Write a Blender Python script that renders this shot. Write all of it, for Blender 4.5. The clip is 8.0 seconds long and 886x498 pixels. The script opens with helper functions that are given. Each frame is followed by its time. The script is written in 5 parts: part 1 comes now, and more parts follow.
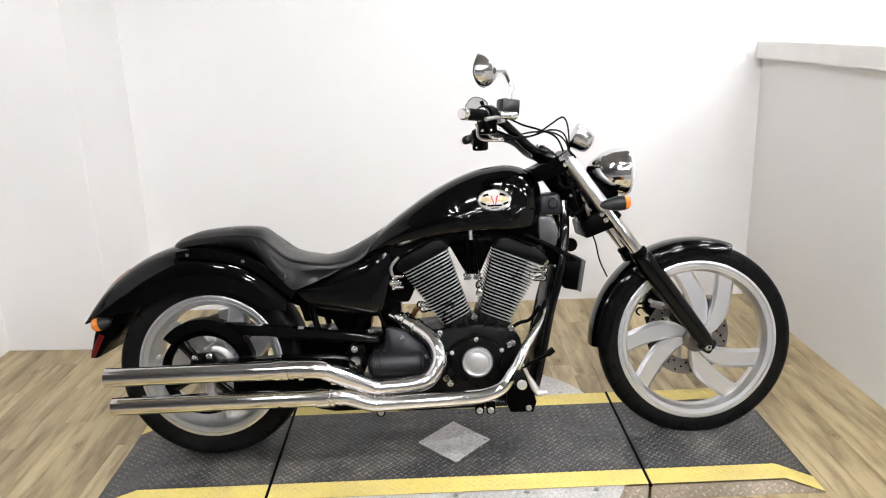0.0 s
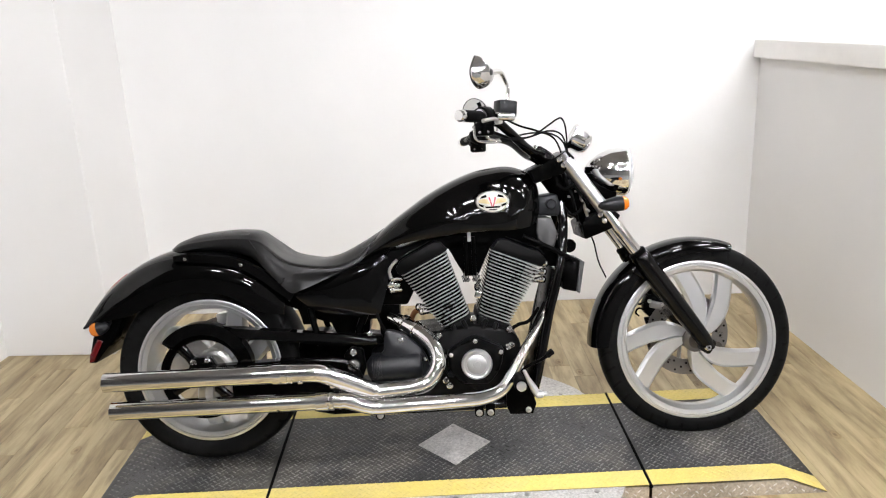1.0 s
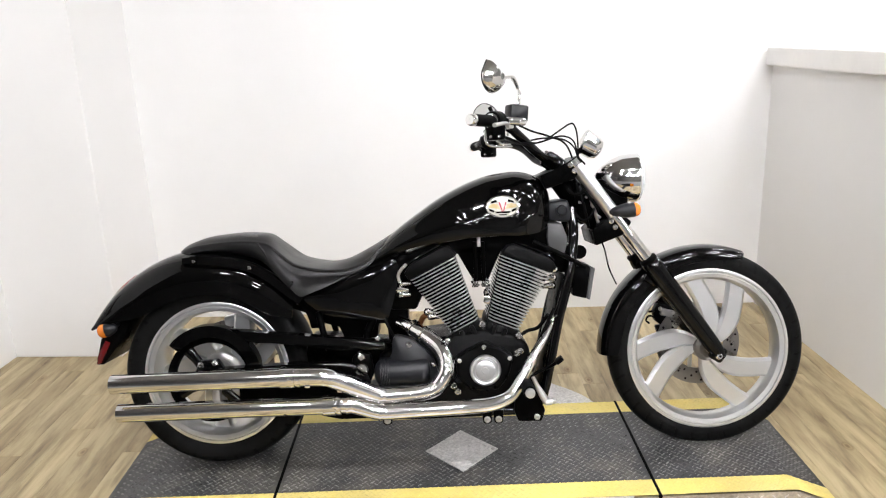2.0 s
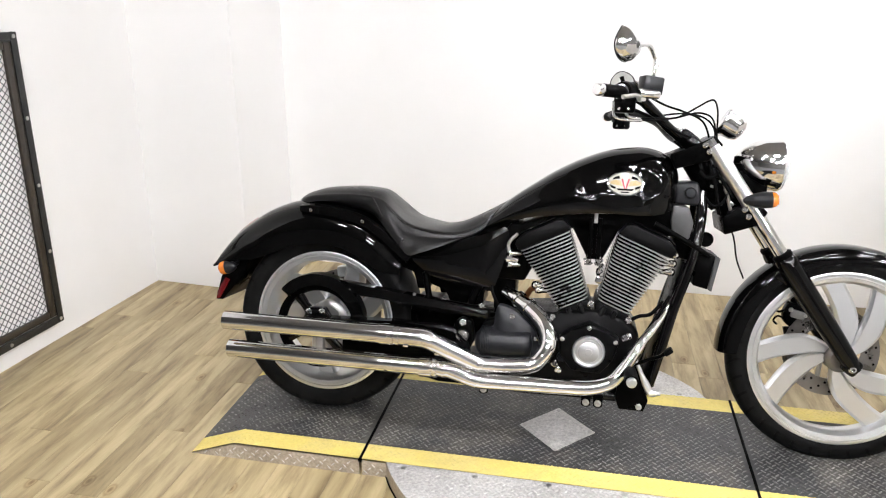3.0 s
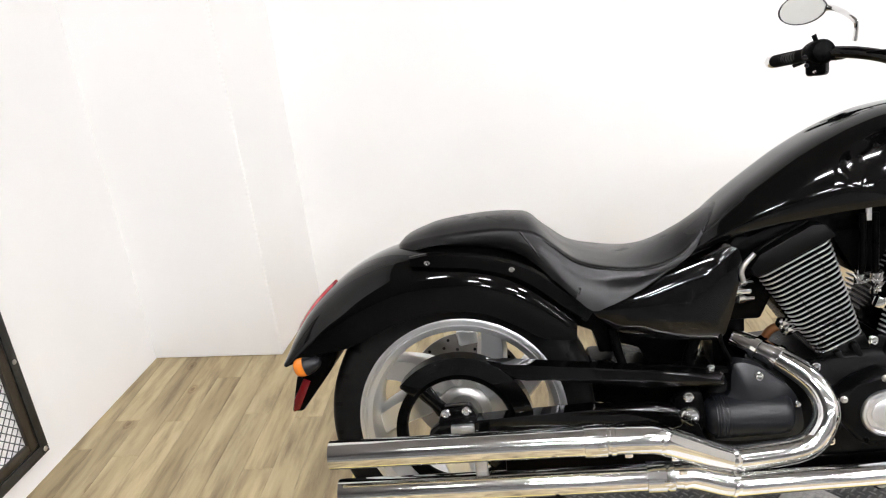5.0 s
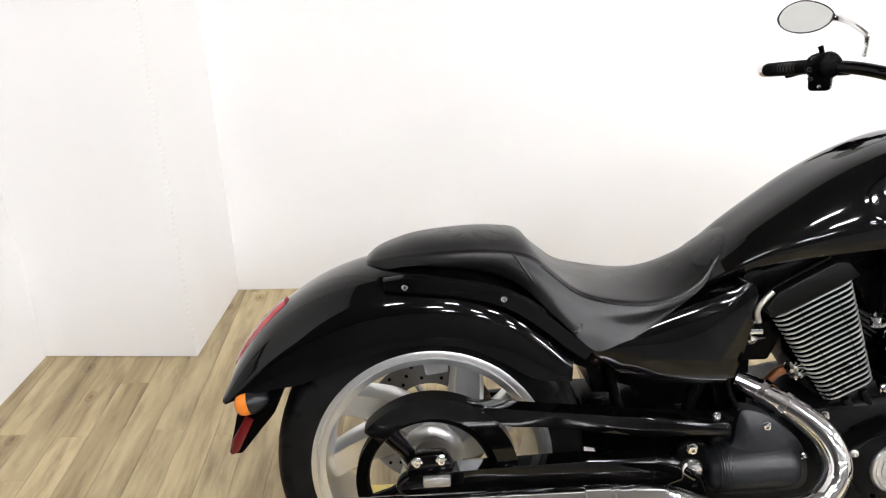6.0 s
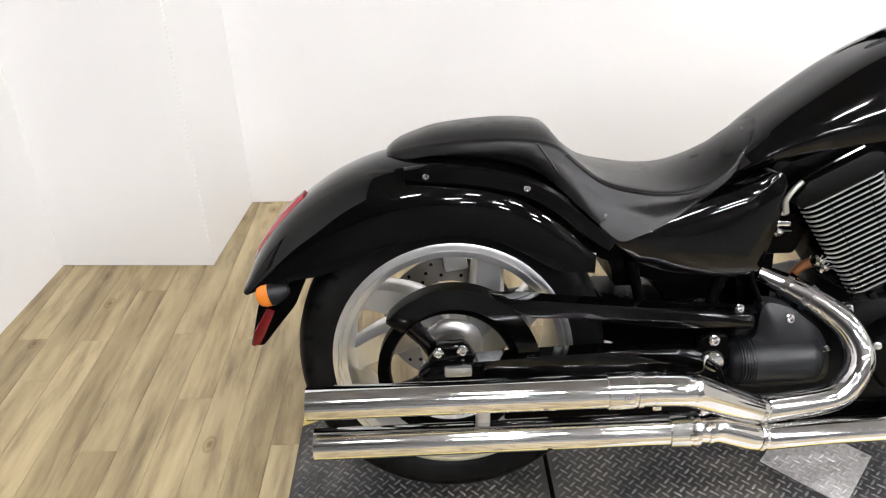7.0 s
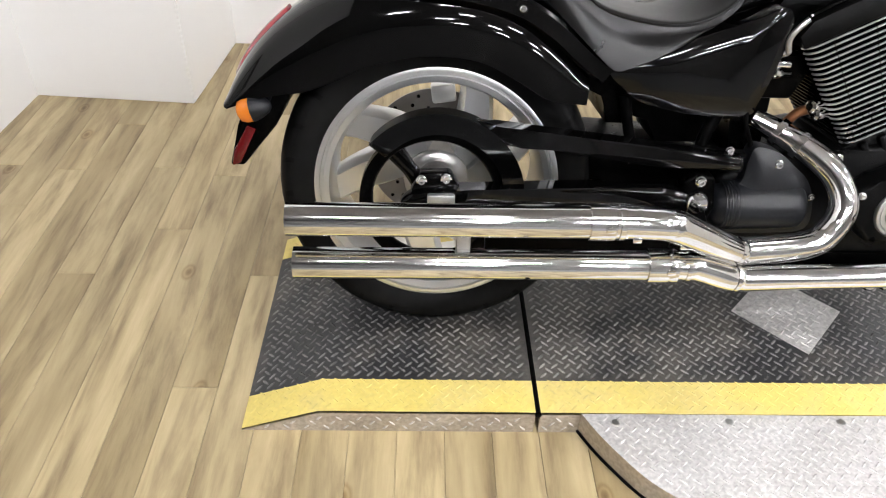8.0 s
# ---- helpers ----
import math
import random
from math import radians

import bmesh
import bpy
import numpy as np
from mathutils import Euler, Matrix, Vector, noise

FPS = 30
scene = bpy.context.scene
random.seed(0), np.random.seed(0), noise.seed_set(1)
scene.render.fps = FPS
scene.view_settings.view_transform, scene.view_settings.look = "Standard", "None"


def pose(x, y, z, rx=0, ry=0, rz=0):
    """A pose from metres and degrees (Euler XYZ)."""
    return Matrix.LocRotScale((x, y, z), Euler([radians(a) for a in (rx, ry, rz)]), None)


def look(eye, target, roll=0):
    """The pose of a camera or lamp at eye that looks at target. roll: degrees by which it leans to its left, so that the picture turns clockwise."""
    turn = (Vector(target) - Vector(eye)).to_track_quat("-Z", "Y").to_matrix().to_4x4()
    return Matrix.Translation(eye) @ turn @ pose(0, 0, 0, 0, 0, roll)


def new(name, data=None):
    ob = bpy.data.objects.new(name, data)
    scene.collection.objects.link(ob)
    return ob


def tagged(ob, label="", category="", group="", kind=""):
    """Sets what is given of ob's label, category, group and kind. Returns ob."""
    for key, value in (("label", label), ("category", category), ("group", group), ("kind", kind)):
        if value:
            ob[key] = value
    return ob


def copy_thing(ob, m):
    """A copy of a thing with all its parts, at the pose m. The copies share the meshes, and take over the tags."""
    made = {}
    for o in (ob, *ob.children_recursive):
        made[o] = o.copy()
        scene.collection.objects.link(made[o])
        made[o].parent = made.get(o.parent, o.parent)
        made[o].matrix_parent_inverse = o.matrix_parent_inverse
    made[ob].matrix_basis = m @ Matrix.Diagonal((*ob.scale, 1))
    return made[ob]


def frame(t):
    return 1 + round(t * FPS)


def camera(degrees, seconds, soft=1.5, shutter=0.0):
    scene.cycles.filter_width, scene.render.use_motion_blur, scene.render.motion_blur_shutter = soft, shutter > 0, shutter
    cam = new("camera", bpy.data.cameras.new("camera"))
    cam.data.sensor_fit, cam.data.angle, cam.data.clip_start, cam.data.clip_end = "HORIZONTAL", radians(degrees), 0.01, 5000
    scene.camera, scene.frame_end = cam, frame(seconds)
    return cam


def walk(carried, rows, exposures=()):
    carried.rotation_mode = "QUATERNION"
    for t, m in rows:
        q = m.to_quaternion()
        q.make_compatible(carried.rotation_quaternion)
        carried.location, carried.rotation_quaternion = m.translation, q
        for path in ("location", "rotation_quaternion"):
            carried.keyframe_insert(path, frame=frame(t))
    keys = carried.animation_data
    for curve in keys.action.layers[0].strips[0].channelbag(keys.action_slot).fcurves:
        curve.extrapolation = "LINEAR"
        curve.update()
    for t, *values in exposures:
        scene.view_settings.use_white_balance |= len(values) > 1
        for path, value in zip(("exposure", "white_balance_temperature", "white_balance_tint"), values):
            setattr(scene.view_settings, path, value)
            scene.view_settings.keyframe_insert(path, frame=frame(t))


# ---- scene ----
cam = camera(60.60, 8.0, 1.15)
PATH = [
    (0, (0.787, -2.417, 1.492), (0.809, -0.500, 0.922), -2.03),
    (0.5, (0.796, -2.415, 1.493), (0.803, -0.500, 0.915), -2.51),
    (1, (0.793, -2.411, 1.493), (0.815, -0.493, 0.926), -2.49),
    (1.2, (0.782, -2.414, 1.479), (0.797, -0.496, 0.914), -1.95),
    (2.3, (0.799, -2.385, 1.488), (0.782, -0.462, 0.943), -2.37),
    (2.5, (0.829, -2.374, 1.502), (0.758, -0.460, 0.928), -2.06),
    (3, (0.874, -2.325, 1.492), (0.513, -0.468, 0.844), 0.46),
    (3.5, (0.695, -2.168, 1.464), (0.306, -0.319, 0.808), -0.93),
    (4, (0.547, -2.005, 1.449), (0.224, -0.170, 0.723), -5.17),
    (4.5, (0.414, -1.724, 1.427), (0.016, 0.114, 0.746), -3.46),
    (5, (0.181, -1.534, 1.415), (-0.030, 0.319, 0.692), -6.84),
    (5.2, (0.069, -1.465, 1.439), (-0.002, 0.389, 0.693), -6.00),
    (6.3, (-0.010, -1.240, 1.405), (0.041, 0.571, 0.556), -1.02),
    (6.5, (-0.023, -1.240, 1.392), (0.007, 0.555, 0.512), -2.09),
    (7, (-0.021, -1.272, 1.343), (0.001, 0.475, 0.369), -1.64),
    (7.5, (-0.021, -1.295, 1.278), (0.019, 0.335, 0.121), 0.73),
    (8, (-0.021, -1.307, 1.240), (0.038, 0.268, 0.009), 2.16),
]
EXPOSURES = [(0, -0.52), (1.0, -0.50), (2.4, -0.38), (6, -0.26), (8, -0.34)]
walk(cam, [(t, look(eye, target, roll)) for t, eye, target, roll in PATH], EXPOSURES)

# ---- world and light ----
world = bpy.data.worlds.new("world")
scene.world = world
world.use_nodes = True
world.node_tree.nodes["Background"].inputs[0].default_value = (0.9, 0.95, 1.0, 1)
world.node_tree.nodes["Background"].inputs[1].default_value = 0.005
LAMP_GLOW = 330.0


# ---- materials ----
def material(name):
    m = bpy.data.materials.new(name)
    m.use_nodes = True
    nt = m.node_tree
    return m, nt, nt.nodes["Principled BSDF"]


def node(nt, kind, ins=(), **props):
    n = nt.nodes.new(kind)
    if "operation" in props:
        n.operation = props["operation"]
    if "data_type" in props:
        n.data_type = props["data_type"]
    if "blend_type" in props:
        n.blend_type = props["blend_type"]
    if "feature" in props:
        n.feature = props["feature"]
    for k, v in dict(ins).items():
        if isinstance(v, bpy.types.NodeSocket):
            nt.links.new(v, n.inputs[k])
        else:
            n.inputs[k].default_value = v
    return n


def ramp(nt, fac, stops):
    r = nt.nodes.new("ShaderNodeValToRGB")
    nt.links.new(fac, r.inputs[0])
    els = r.color_ramp.elements
    while len(els) < len(stops):
        els.new(0.5)
    for e, (p, c) in zip(els, stops):
        e.position = p
        e.color = (*c, 1) if len(c) == 3 else c
    return r


def grey(v):
    return (v, v, v)


def surface(name, base, rough=0.5, metal=0.0, coat=0.0, vary=0.12, scale=12.0, fine=180.0, bump=0.05, rough_vary=0.1, coat_rough=0.03, ior=1.5, spec=0.5):
    """A plain surface with colour and gloss that vary at two scales."""
    m, nt, p = material(name)
    tc = node(nt, "ShaderNodeTexCoord")
    big = node(nt, "ShaderNodeTexNoise", {"Vector": tc.outputs["Object"], "Scale": scale, "Detail": 5.0, "Roughness": 0.6})
    small = node(nt, "ShaderNodeTexNoise", {"Vector": tc.outputs["Object"], "Scale": fine, "Detail": 3.0})
    lo = tuple(max(0.0, c * (1 - vary)) for c in base)
    hi = tuple(min(1.0, c * (1 + vary)) for c in base)
    col = ramp(nt, big.outputs["Fac"], [(0.3, lo), (0.7, hi)])
    nt.links.new(col.outputs[0], p.inputs["Base Color"])
    rr = node(nt, "ShaderNodeMapRange", {"Value": big.outputs["Fac"], "From Min": 0.3, "From Max": 0.7, "To Min": max(0.0, rough - rough_vary), "To Max": min(1.0, rough + rough_vary)})
    nt.links.new(rr.outputs[0], p.inputs["Roughness"])
    p.inputs["Metallic"].default_value = metal
    p.inputs["Coat Weight"].default_value = coat
    p.inputs["Coat Roughness"].default_value = coat_rough
    p.inputs["IOR"].default_value = ior
    p.inputs["Specular IOR Level"].default_value = spec
    if bump:
        b = node(nt, "ShaderNodeBump", {"Height": small.outputs["Fac"], "Strength": bump, "Distance": 0.002})
        nt.links.new(b.outputs[0], p.inputs["Normal"])
    return m


GLOSS_BLACK = surface("gloss_black_paint", grey(0.0010), 0.045, bump=0.0, rough_vary=0.015, spec=0.24)
DEEP_BLACK = surface("deep_gloss_black", grey(0.0008), 0.10, bump=0.0, rough_vary=0.02, spec=0.10)
SATIN_BLACK = surface("satin_black", grey(0.0008), 0.30, bump=0.12, rough_vary=0.08, spec=0.025)
CASE_BLACK = surface("textured_black_case", grey(0.0018), 0.36, bump=0.3, fine=420.0, spec=0.07)
CAP_METAL = surface("brushed_cap_metal", (0.52, 0.525, 0.53), 0.42, metal=0.9, bump=0.15, fine=300.0, vary=0.05, rough_vary=0.04)
PLASTIC = surface("grey_black_plastic", (0.0085, 0.0090, 0.0105), 0.36, bump=0.15, fine=300.0, spec=0.23)
RUBBER = surface("black_rubber", grey(0.0016), 0.6, bump=0.25, vary=0.3, spec=0.03)
CHROME = surface("chrome", (0.74, 0.738, 0.73), 0.06, metal=1.0, bump=0.0, rough_vary=0.02, vary=0.04)
POLISHED = surface("polished_aluminium", (0.76, 0.765, 0.77), 0.31, metal=1.0, bump=0.0, rough_vary=0.02, vary=0.02)
BRUSHED = surface("cast_aluminium", (0.30, 0.30, 0.30), 0.36, metal=1.0, bump=0.12, fine=500.0, rough_vary=0.08)
NECK_GREY = surface("grey_neck_plastic", grey(0.05), 0.42, bump=0.15, fine=300.0, spec=0.3)
FIN_EDGE = surface("machined_fin_edge", (0.56, 0.56, 0.57), 0.32, metal=0.85, bump=0.0, rough_vary=0.08)
STEEL = surface("worn_steel", (0.50, 0.49, 0.47), 0.34, metal=1.0, bump=0.1, vary=0.2)
DISC = surface("ground_steel_disc", (0.22, 0.205, 0.19), 0.32, metal=1.0, bump=0.06, vary=0.15)
AMBER = surface("amber_plastic", (0.58, 0.16, 0.01), 0.18, coat=0.3, bump=0.1, fine=260.0)
RED = surface("red_plastic", (0.075, 0.002, 0.003), 0.15, coat=0.0, bump=0.15, fine=160.0)
TAIL_RED = surface("tail_lamp_plastic", (0.36, 0.035, 0.045), 0.2, bump=0.1, fine=260.0)
BADGE_WHITE = surface("badge_cream_enamel", (0.36, 0.34, 0.29), 0.25, coat=0.3, bump=0.0)
BADGE_GOLD = surface("badge_gold_enamel", (0.40, 0.30, 0.15), 0.25, coat=0.3, bump=0.0)
BADGE_RED = surface("badge_red_enamel", (0.30, 0.01, 0.03), 0.25, coat=0.3, bump=0.0)
WALL = surface("white_wall_paint", (0.76, 0.75, 0.735), 0.62, bump=0.12, fine=90.0, vary=0.025, scale=1.3)
TRIM = surface("white_trim_paint", (0.80, 0.78, 0.75), 0.4, bump=0.05, vary=0.03)
SHOP = surface("shop_wall_paint", (0.15, 0.145, 0.138), 0.7, bump=0.1, vary=0.15, scale=2.0)
SHOP_FLOOR = surface("grey_shop_floor", (0.16, 0.16, 0.16), 0.6, bump=0.1, vary=0.25, scale=2.0)
CEIL = surface("ceiling_paint", (0.24, 0.227, 0.215), 0.8, bump=0.1, vary=0.04, scale=2.0)
FRAME_STEEL = surface("dark_angle_iron", (0.032, 0.032, 0.031), 0.42, metal=0.6, bump=0.25, vary=0.4)
FRAME_WOOD = surface("dark_stained_wood", (0.022, 0.016, 0.010), 0.45, bump=0.3, vary=0.5, scale=30.0)
MESH_STEEL = surface("expanded_steel_mesh", grey(0.09), 0.45, metal=0.5, bump=0.1)


def leather():
    m, nt, p = material("black_seat_vinyl")
    tc = node(nt, "ShaderNodeTexCoord")
    vo = node(nt, "ShaderNodeTexVoronoi", {"Vector": tc.outputs["Object"], "Scale": 480.0}, feature="DISTANCE_TO_EDGE")
    big = node(nt, "ShaderNodeTexNoise", {"Vector": tc.outputs["Object"], "Scale": 9.0, "Detail": 4.0})
    col = ramp(nt, big.outputs["Fac"], [(0.3, (0.0030, 0.0029, 0.0029)), (0.75, (0.0065, 0.0062, 0.006))])
    nt.links.new(col.outputs[0], p.inputs["Base Color"])
    rr = node(nt, "ShaderNodeMapRange", {"Value": big.outputs["Fac"], "From Min": 0.3, "From Max": 0.7, "To Min": 0.26, "To Max": 0.38})
    nt.links.new(rr.outputs[0], p.inputs["Roughness"])
    p.inputs["Specular IOR Level"].default_value = 0.22
    b = node(nt, "ShaderNodeBump", {"Height": vo.outputs["Distance"], "Strength": 0.12, "Distance": 0.001})
    nt.links.new(b.outputs[0], p.inputs["Normal"])
    return m


SEAT = leather()


def tyre_rubber(name, count, slant):
    """Rubber with curved slanting grooves round the tread, their shade put into the colour; the object's origin is the
    wheel's centre.
    """
    m, nt, p = material(name)
    tc = node(nt, "ShaderNodeTexCoord")
    sep = node(nt, "ShaderNodeSeparateXYZ", {"Vector": tc.outputs["Object"]})
    ang = node(nt, "ShaderNodeMath", {0: sep.outputs["Z"], 1: sep.outputs["X"]}, operation="ARCTAN2")
    ay = node(nt, "ShaderNodeMath", {0: sep.outputs["Y"]}, operation="ABSOLUTE")
    k = node(nt, "ShaderNodeMath", {0: ang.outputs[0], 1: count / (2 * math.pi)}, operation="MULTIPLY")
    s = node(nt, "ShaderNodeMath", {0: ay.outputs[0], 1: slant, 2: k.outputs[0]}, operation="MULTIPLY_ADD")
    f = node(nt, "ShaderNodeMath", {0: s.outputs[0]}, operation="FRACT")
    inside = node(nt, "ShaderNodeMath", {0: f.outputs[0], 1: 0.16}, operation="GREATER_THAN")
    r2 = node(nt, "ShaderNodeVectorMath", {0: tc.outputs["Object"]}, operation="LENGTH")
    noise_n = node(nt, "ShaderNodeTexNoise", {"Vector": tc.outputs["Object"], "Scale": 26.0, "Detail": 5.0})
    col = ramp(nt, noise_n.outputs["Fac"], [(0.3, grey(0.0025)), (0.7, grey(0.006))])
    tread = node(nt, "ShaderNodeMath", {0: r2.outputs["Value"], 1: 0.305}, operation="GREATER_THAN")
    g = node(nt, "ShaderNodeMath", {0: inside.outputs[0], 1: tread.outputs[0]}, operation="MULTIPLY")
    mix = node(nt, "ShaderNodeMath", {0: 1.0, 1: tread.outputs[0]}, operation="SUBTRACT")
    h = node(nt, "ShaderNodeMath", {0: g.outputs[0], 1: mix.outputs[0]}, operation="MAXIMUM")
    # paints the shade inside the grooves: colour drops to 12 % there
    groove_shade = node(nt, "ShaderNodeMapRange", {"Value": h.outputs[0], "To Min": 0.12, "To Max": 1.0})
    hs = node(nt, "ShaderNodeHueSaturation", {"Color": col.outputs[0], "Value": groove_shade.outputs[0]})
    nt.links.new(hs.outputs[0], p.inputs["Base Color"])
    p.inputs["Roughness"].default_value = 0.5
    p.inputs["Specular IOR Level"].default_value = 0.07
    b = node(nt, "ShaderNodeBump", {"Height": h.outputs[0], "Strength": 0.9, "Distance": 0.006})
    nt.links.new(b.outputs[0], p.inputs["Normal"])
    return m


def plank_wood():
    """Washed oak vinyl planks: long grain along the plank, tone by piece."""
    m, nt, p = material("washed_oak_plank")
    tc = node(nt, "ShaderNodeTexCoord")
    oi = node(nt, "ShaderNodeObjectInfo")
    shift = node(nt, "ShaderNodeVectorMath", {0: (37.0, 61.0, 13.0)}, operation="SCALE")
    nt.links.new(oi.outputs["Random"], shift.inputs["Scale"])
    pos = node(nt, "ShaderNodeVectorMath", {0: tc.outputs["Object"], 1: shift.outputs[0]}, operation="ADD")
    st = node(nt, "ShaderNodeMapping", {"Vector": pos.outputs[0], "Scale": (1.0, 0.13, 1.0)})
    warp = node(nt, "ShaderNodeTexNoise", {"Vector": st.outputs[0], "Scale": 5.0, "Detail": 3.0})
    wv = node(nt, "ShaderNodeVectorMath", {0: warp.outputs["Color"], "Scale": 0.10}, operation="SCALE")
    pos2 = node(nt, "ShaderNodeVectorMath", {0: st.outputs[0], 1: wv.outputs[0]}, operation="ADD")
    grain = node(nt, "ShaderNodeTexNoise", {"Vector": pos2.outputs[0], "Scale": 24.0, "Detail": 7.0, "Roughness": 0.62})
    fine_m = node(nt, "ShaderNodeMapping", {"Vector": pos.outputs[0], "Scale": (1.0, 0.03, 1.0)})
    fine = node(nt, "ShaderNodeTexNoise", {"Vector": fine_m.outputs[0], "Scale": 240.0, "Detail": 3.0})
    blotch = node(nt, "ShaderNodeTexNoise", {"Vector": st.outputs[0], "Scale": 7.0, "Detail": 3.0})
    knot_m = node(nt, "ShaderNodeMapping", {"Vector": pos.outputs[0], "Scale": (1.0, 0.55, 1.0)})
    knot = node(nt, "ShaderNodeTexVoronoi", {"Vector": knot_m.outputs[0], "Scale": 3.0})
    knot.voronoi_dimensions = "2D"
    col = ramp(nt, grain.outputs["Fac"], [(0.27, (0.230, 0.168, 0.090)), (0.41, (0.365, 0.282, 0.152)), (0.52, (0.480, 0.380, 0.205)), (0.72, (0.585, 0.475, 0.265))])
    dark = ramp(nt, blotch.outputs["Fac"], [(0.36, (0.68, 0.65, 0.60)), (0.54, (1.0, 1.0, 1.0))])
    mul = node(nt, "ShaderNodeMix", {0: 1.0}, data_type="RGBA", blend_type="MULTIPLY")
    nt.links.new(col.outputs[0], mul.inputs[6]), nt.links.new(dark.outputs[0], mul.inputs[7])
    kr = ramp(nt, knot.outputs["Distance"], [(0.0, (0.42, 0.33, 0.22)), (0.018, (0.62, 0.54, 0.44)), (0.03, (0.92, 0.88, 0.82)), (0.042, (0.70, 0.63, 0.54)), (0.058, (1, 1, 1))])
    mul2 = node(nt, "ShaderNodeMix", {0: 1.0}, data_type="RGBA", blend_type="MULTIPLY")
    nt.links.new(mul.outputs[2], mul2.inputs[6]), nt.links.new(kr.outputs[0], mul2.inputs[7])
    tone = node(nt, "ShaderNodeMapRange", {"Value": oi.outputs["Random"], "To Min": 0.83, "To Max": 1.03})
    hsv = node(nt, "ShaderNodeHueSaturation", {"Color": mul2.outputs[2], "Value": tone.outputs[0], "Saturation": 0.97})
    nt.links.new(hsv.outputs[0], p.inputs["Base Color"])
    rr = node(nt, "ShaderNodeMapRange", {"Value": grain.outputs["Fac"], "From Min": 0.3, "From Max": 0.7, "To Min": 0.5, "To Max": 0.36})
    nt.links.new(rr.outputs[0], p.inputs["Roughness"])
    b = node(nt, "ShaderNodeBump", {"Height": fine.outputs["Fac"], "Strength": 0.15, "Distance": 0.001})
    nt.links.new(b.outputs[0], p.inputs["Normal"])
    return m


PLANK = plank_wood()


def tread_paint(name, base, worn, metal_base, rough, grime=0.5, metallic=0.0, spread=0.06, speck=0.18):
    """Painted or bare tread plate with dusty smears, dark grime and scuffed lugs."""
    m, nt, p = material(name)
    tc = node(nt, "ShaderNodeTexCoord")
    ge = node(nt, "ShaderNodeNewGeometry")
    n1 = node(nt, "ShaderNodeTexNoise", {"Vector": tc.outputs["Object"], "Scale": 5.0, "Detail": 6.0, "Roughness": 0.65})
    n2 = node(nt, "ShaderNodeTexNoise", {"Vector": tc.outputs["Object"], "Scale": 120.0, "Detail": 4.0})
    n3 = node(nt, "ShaderNodeTexNoise", {"Vector": tc.outputs["Object"], "Scale": 2.3, "Detail": 4.0, "Distortion": 0.6})
    col = ramp(nt, n1.outputs["Fac"], [(0.32, base), (0.47, base), (0.63, worn)])
    dk = ramp(nt, n3.outputs["Fac"], [(0.33, grey(1 - grime)), (0.52, grey(1.0))])
    mul = node(nt, "ShaderNodeMix", {0: 1.0}, data_type="RGBA", blend_type="MULTIPLY")
    nt.links.new(col.outputs[0], mul.inputs[6]), nt.links.new(dk.outputs[0], mul.inputs[7])
    sp = ramp(nt, n2.outputs["Fac"], [(0.35, grey(1 - speck)), (0.65, grey(1 + 0.8 * speck))])
    mul2 = node(nt, "ShaderNodeMix", {0: 1.0}, data_type="RGBA", blend_type="MULTIPLY")
    nt.links.new(mul.outputs[2], mul2.inputs[6]), nt.links.new(sp.outputs[0], mul2.inputs[7])
    isl = node(nt, "ShaderNodeMapRange", {"Value": ge.outputs["Random Per Island"], "To Min": 1 - spread, "To Max": 1 + spread})
    hsv = node(nt, "ShaderNodeHueSaturation", {"Color": mul2.outputs[2], "Value": isl.outputs[0]})
    nt.links.new(hsv.outputs[0], p.inputs["Base Color"])
    rr = node(nt, "ShaderNodeMapRange", {"Value": n1.outputs["Fac"], "From Min": 0.3, "From Max": 0.7, "To Min": rough - 0.1, "To Max": rough + 0.12})
    nt.links.new(rr.outputs[0], p.inputs["Roughness"])
    p.inputs["Metallic"].default_value = metallic
    b = node(nt, "ShaderNodeBump", {"Height": n2.outputs["Fac"], "Strength": 0.15, "Distance": 0.001})
    nt.links.new(b.outputs[0], p.inputs["Normal"])
    return m


DECK_DARK = tread_paint("dark_grey_deck_paint", (0.027, 0.027, 0.028), (0.088, 0.081, 0.071), None, 0.44, 0.62)
LUG_DARK = tread_paint("scuffed_deck_lugs", (0.112, 0.110, 0.107), (0.185, 0.176, 0.162), None, 0.32, 0.22, 0.0, 0.40)
DECK_YELLOW = tread_paint("yellow_safety_paint", (0.74, 0.60, 0.17), (0.69, 0.56, 0.20), None, 0.5, 0.14, 0.0, 0.03, 0.05)
LUG_YELLOW = tread_paint("scuffed_yellow_lugs", (0.74, 0.60, 0.17), (0.60, 0.49, 0.17), None, 0.5, 0.10, 0.0, 0.05, 0.05)
DECK_BARE = tread_paint("bare_tread_plate", (0.60, 0.58, 0.56), (0.70, 0.68, 0.66), None, 0.5, 0.2, 0.45)

# bare plate on upright sides; its darker tan reflection is put into the colour
SKIRT = tread_paint("reflection_tinted_skirt", (0.42, 0.37, 0.30), (0.52, 0.47, 0.39), None, 0.42, 0.3, 0.4)


def glass(name, tint=(1, 1, 1)):
    m, nt, p = material(name)
    p.inputs["Base Color"].default_value = (*tint, 1)
    p.inputs["Roughness"].default_value = 0.02
    p.inputs["Transmission Weight"].default_value = 0.72
    p.inputs["IOR"].default_value = 1.45
    return m


GLASS = glass("clear_lens", (0.96, 0.97, 0.98))
MIRROR = surface("mirror_glass", (0.66, 0.68, 0.66), 0.01, metal=1.0, bump=0.0, rough_vary=0.005, vary=0.0)


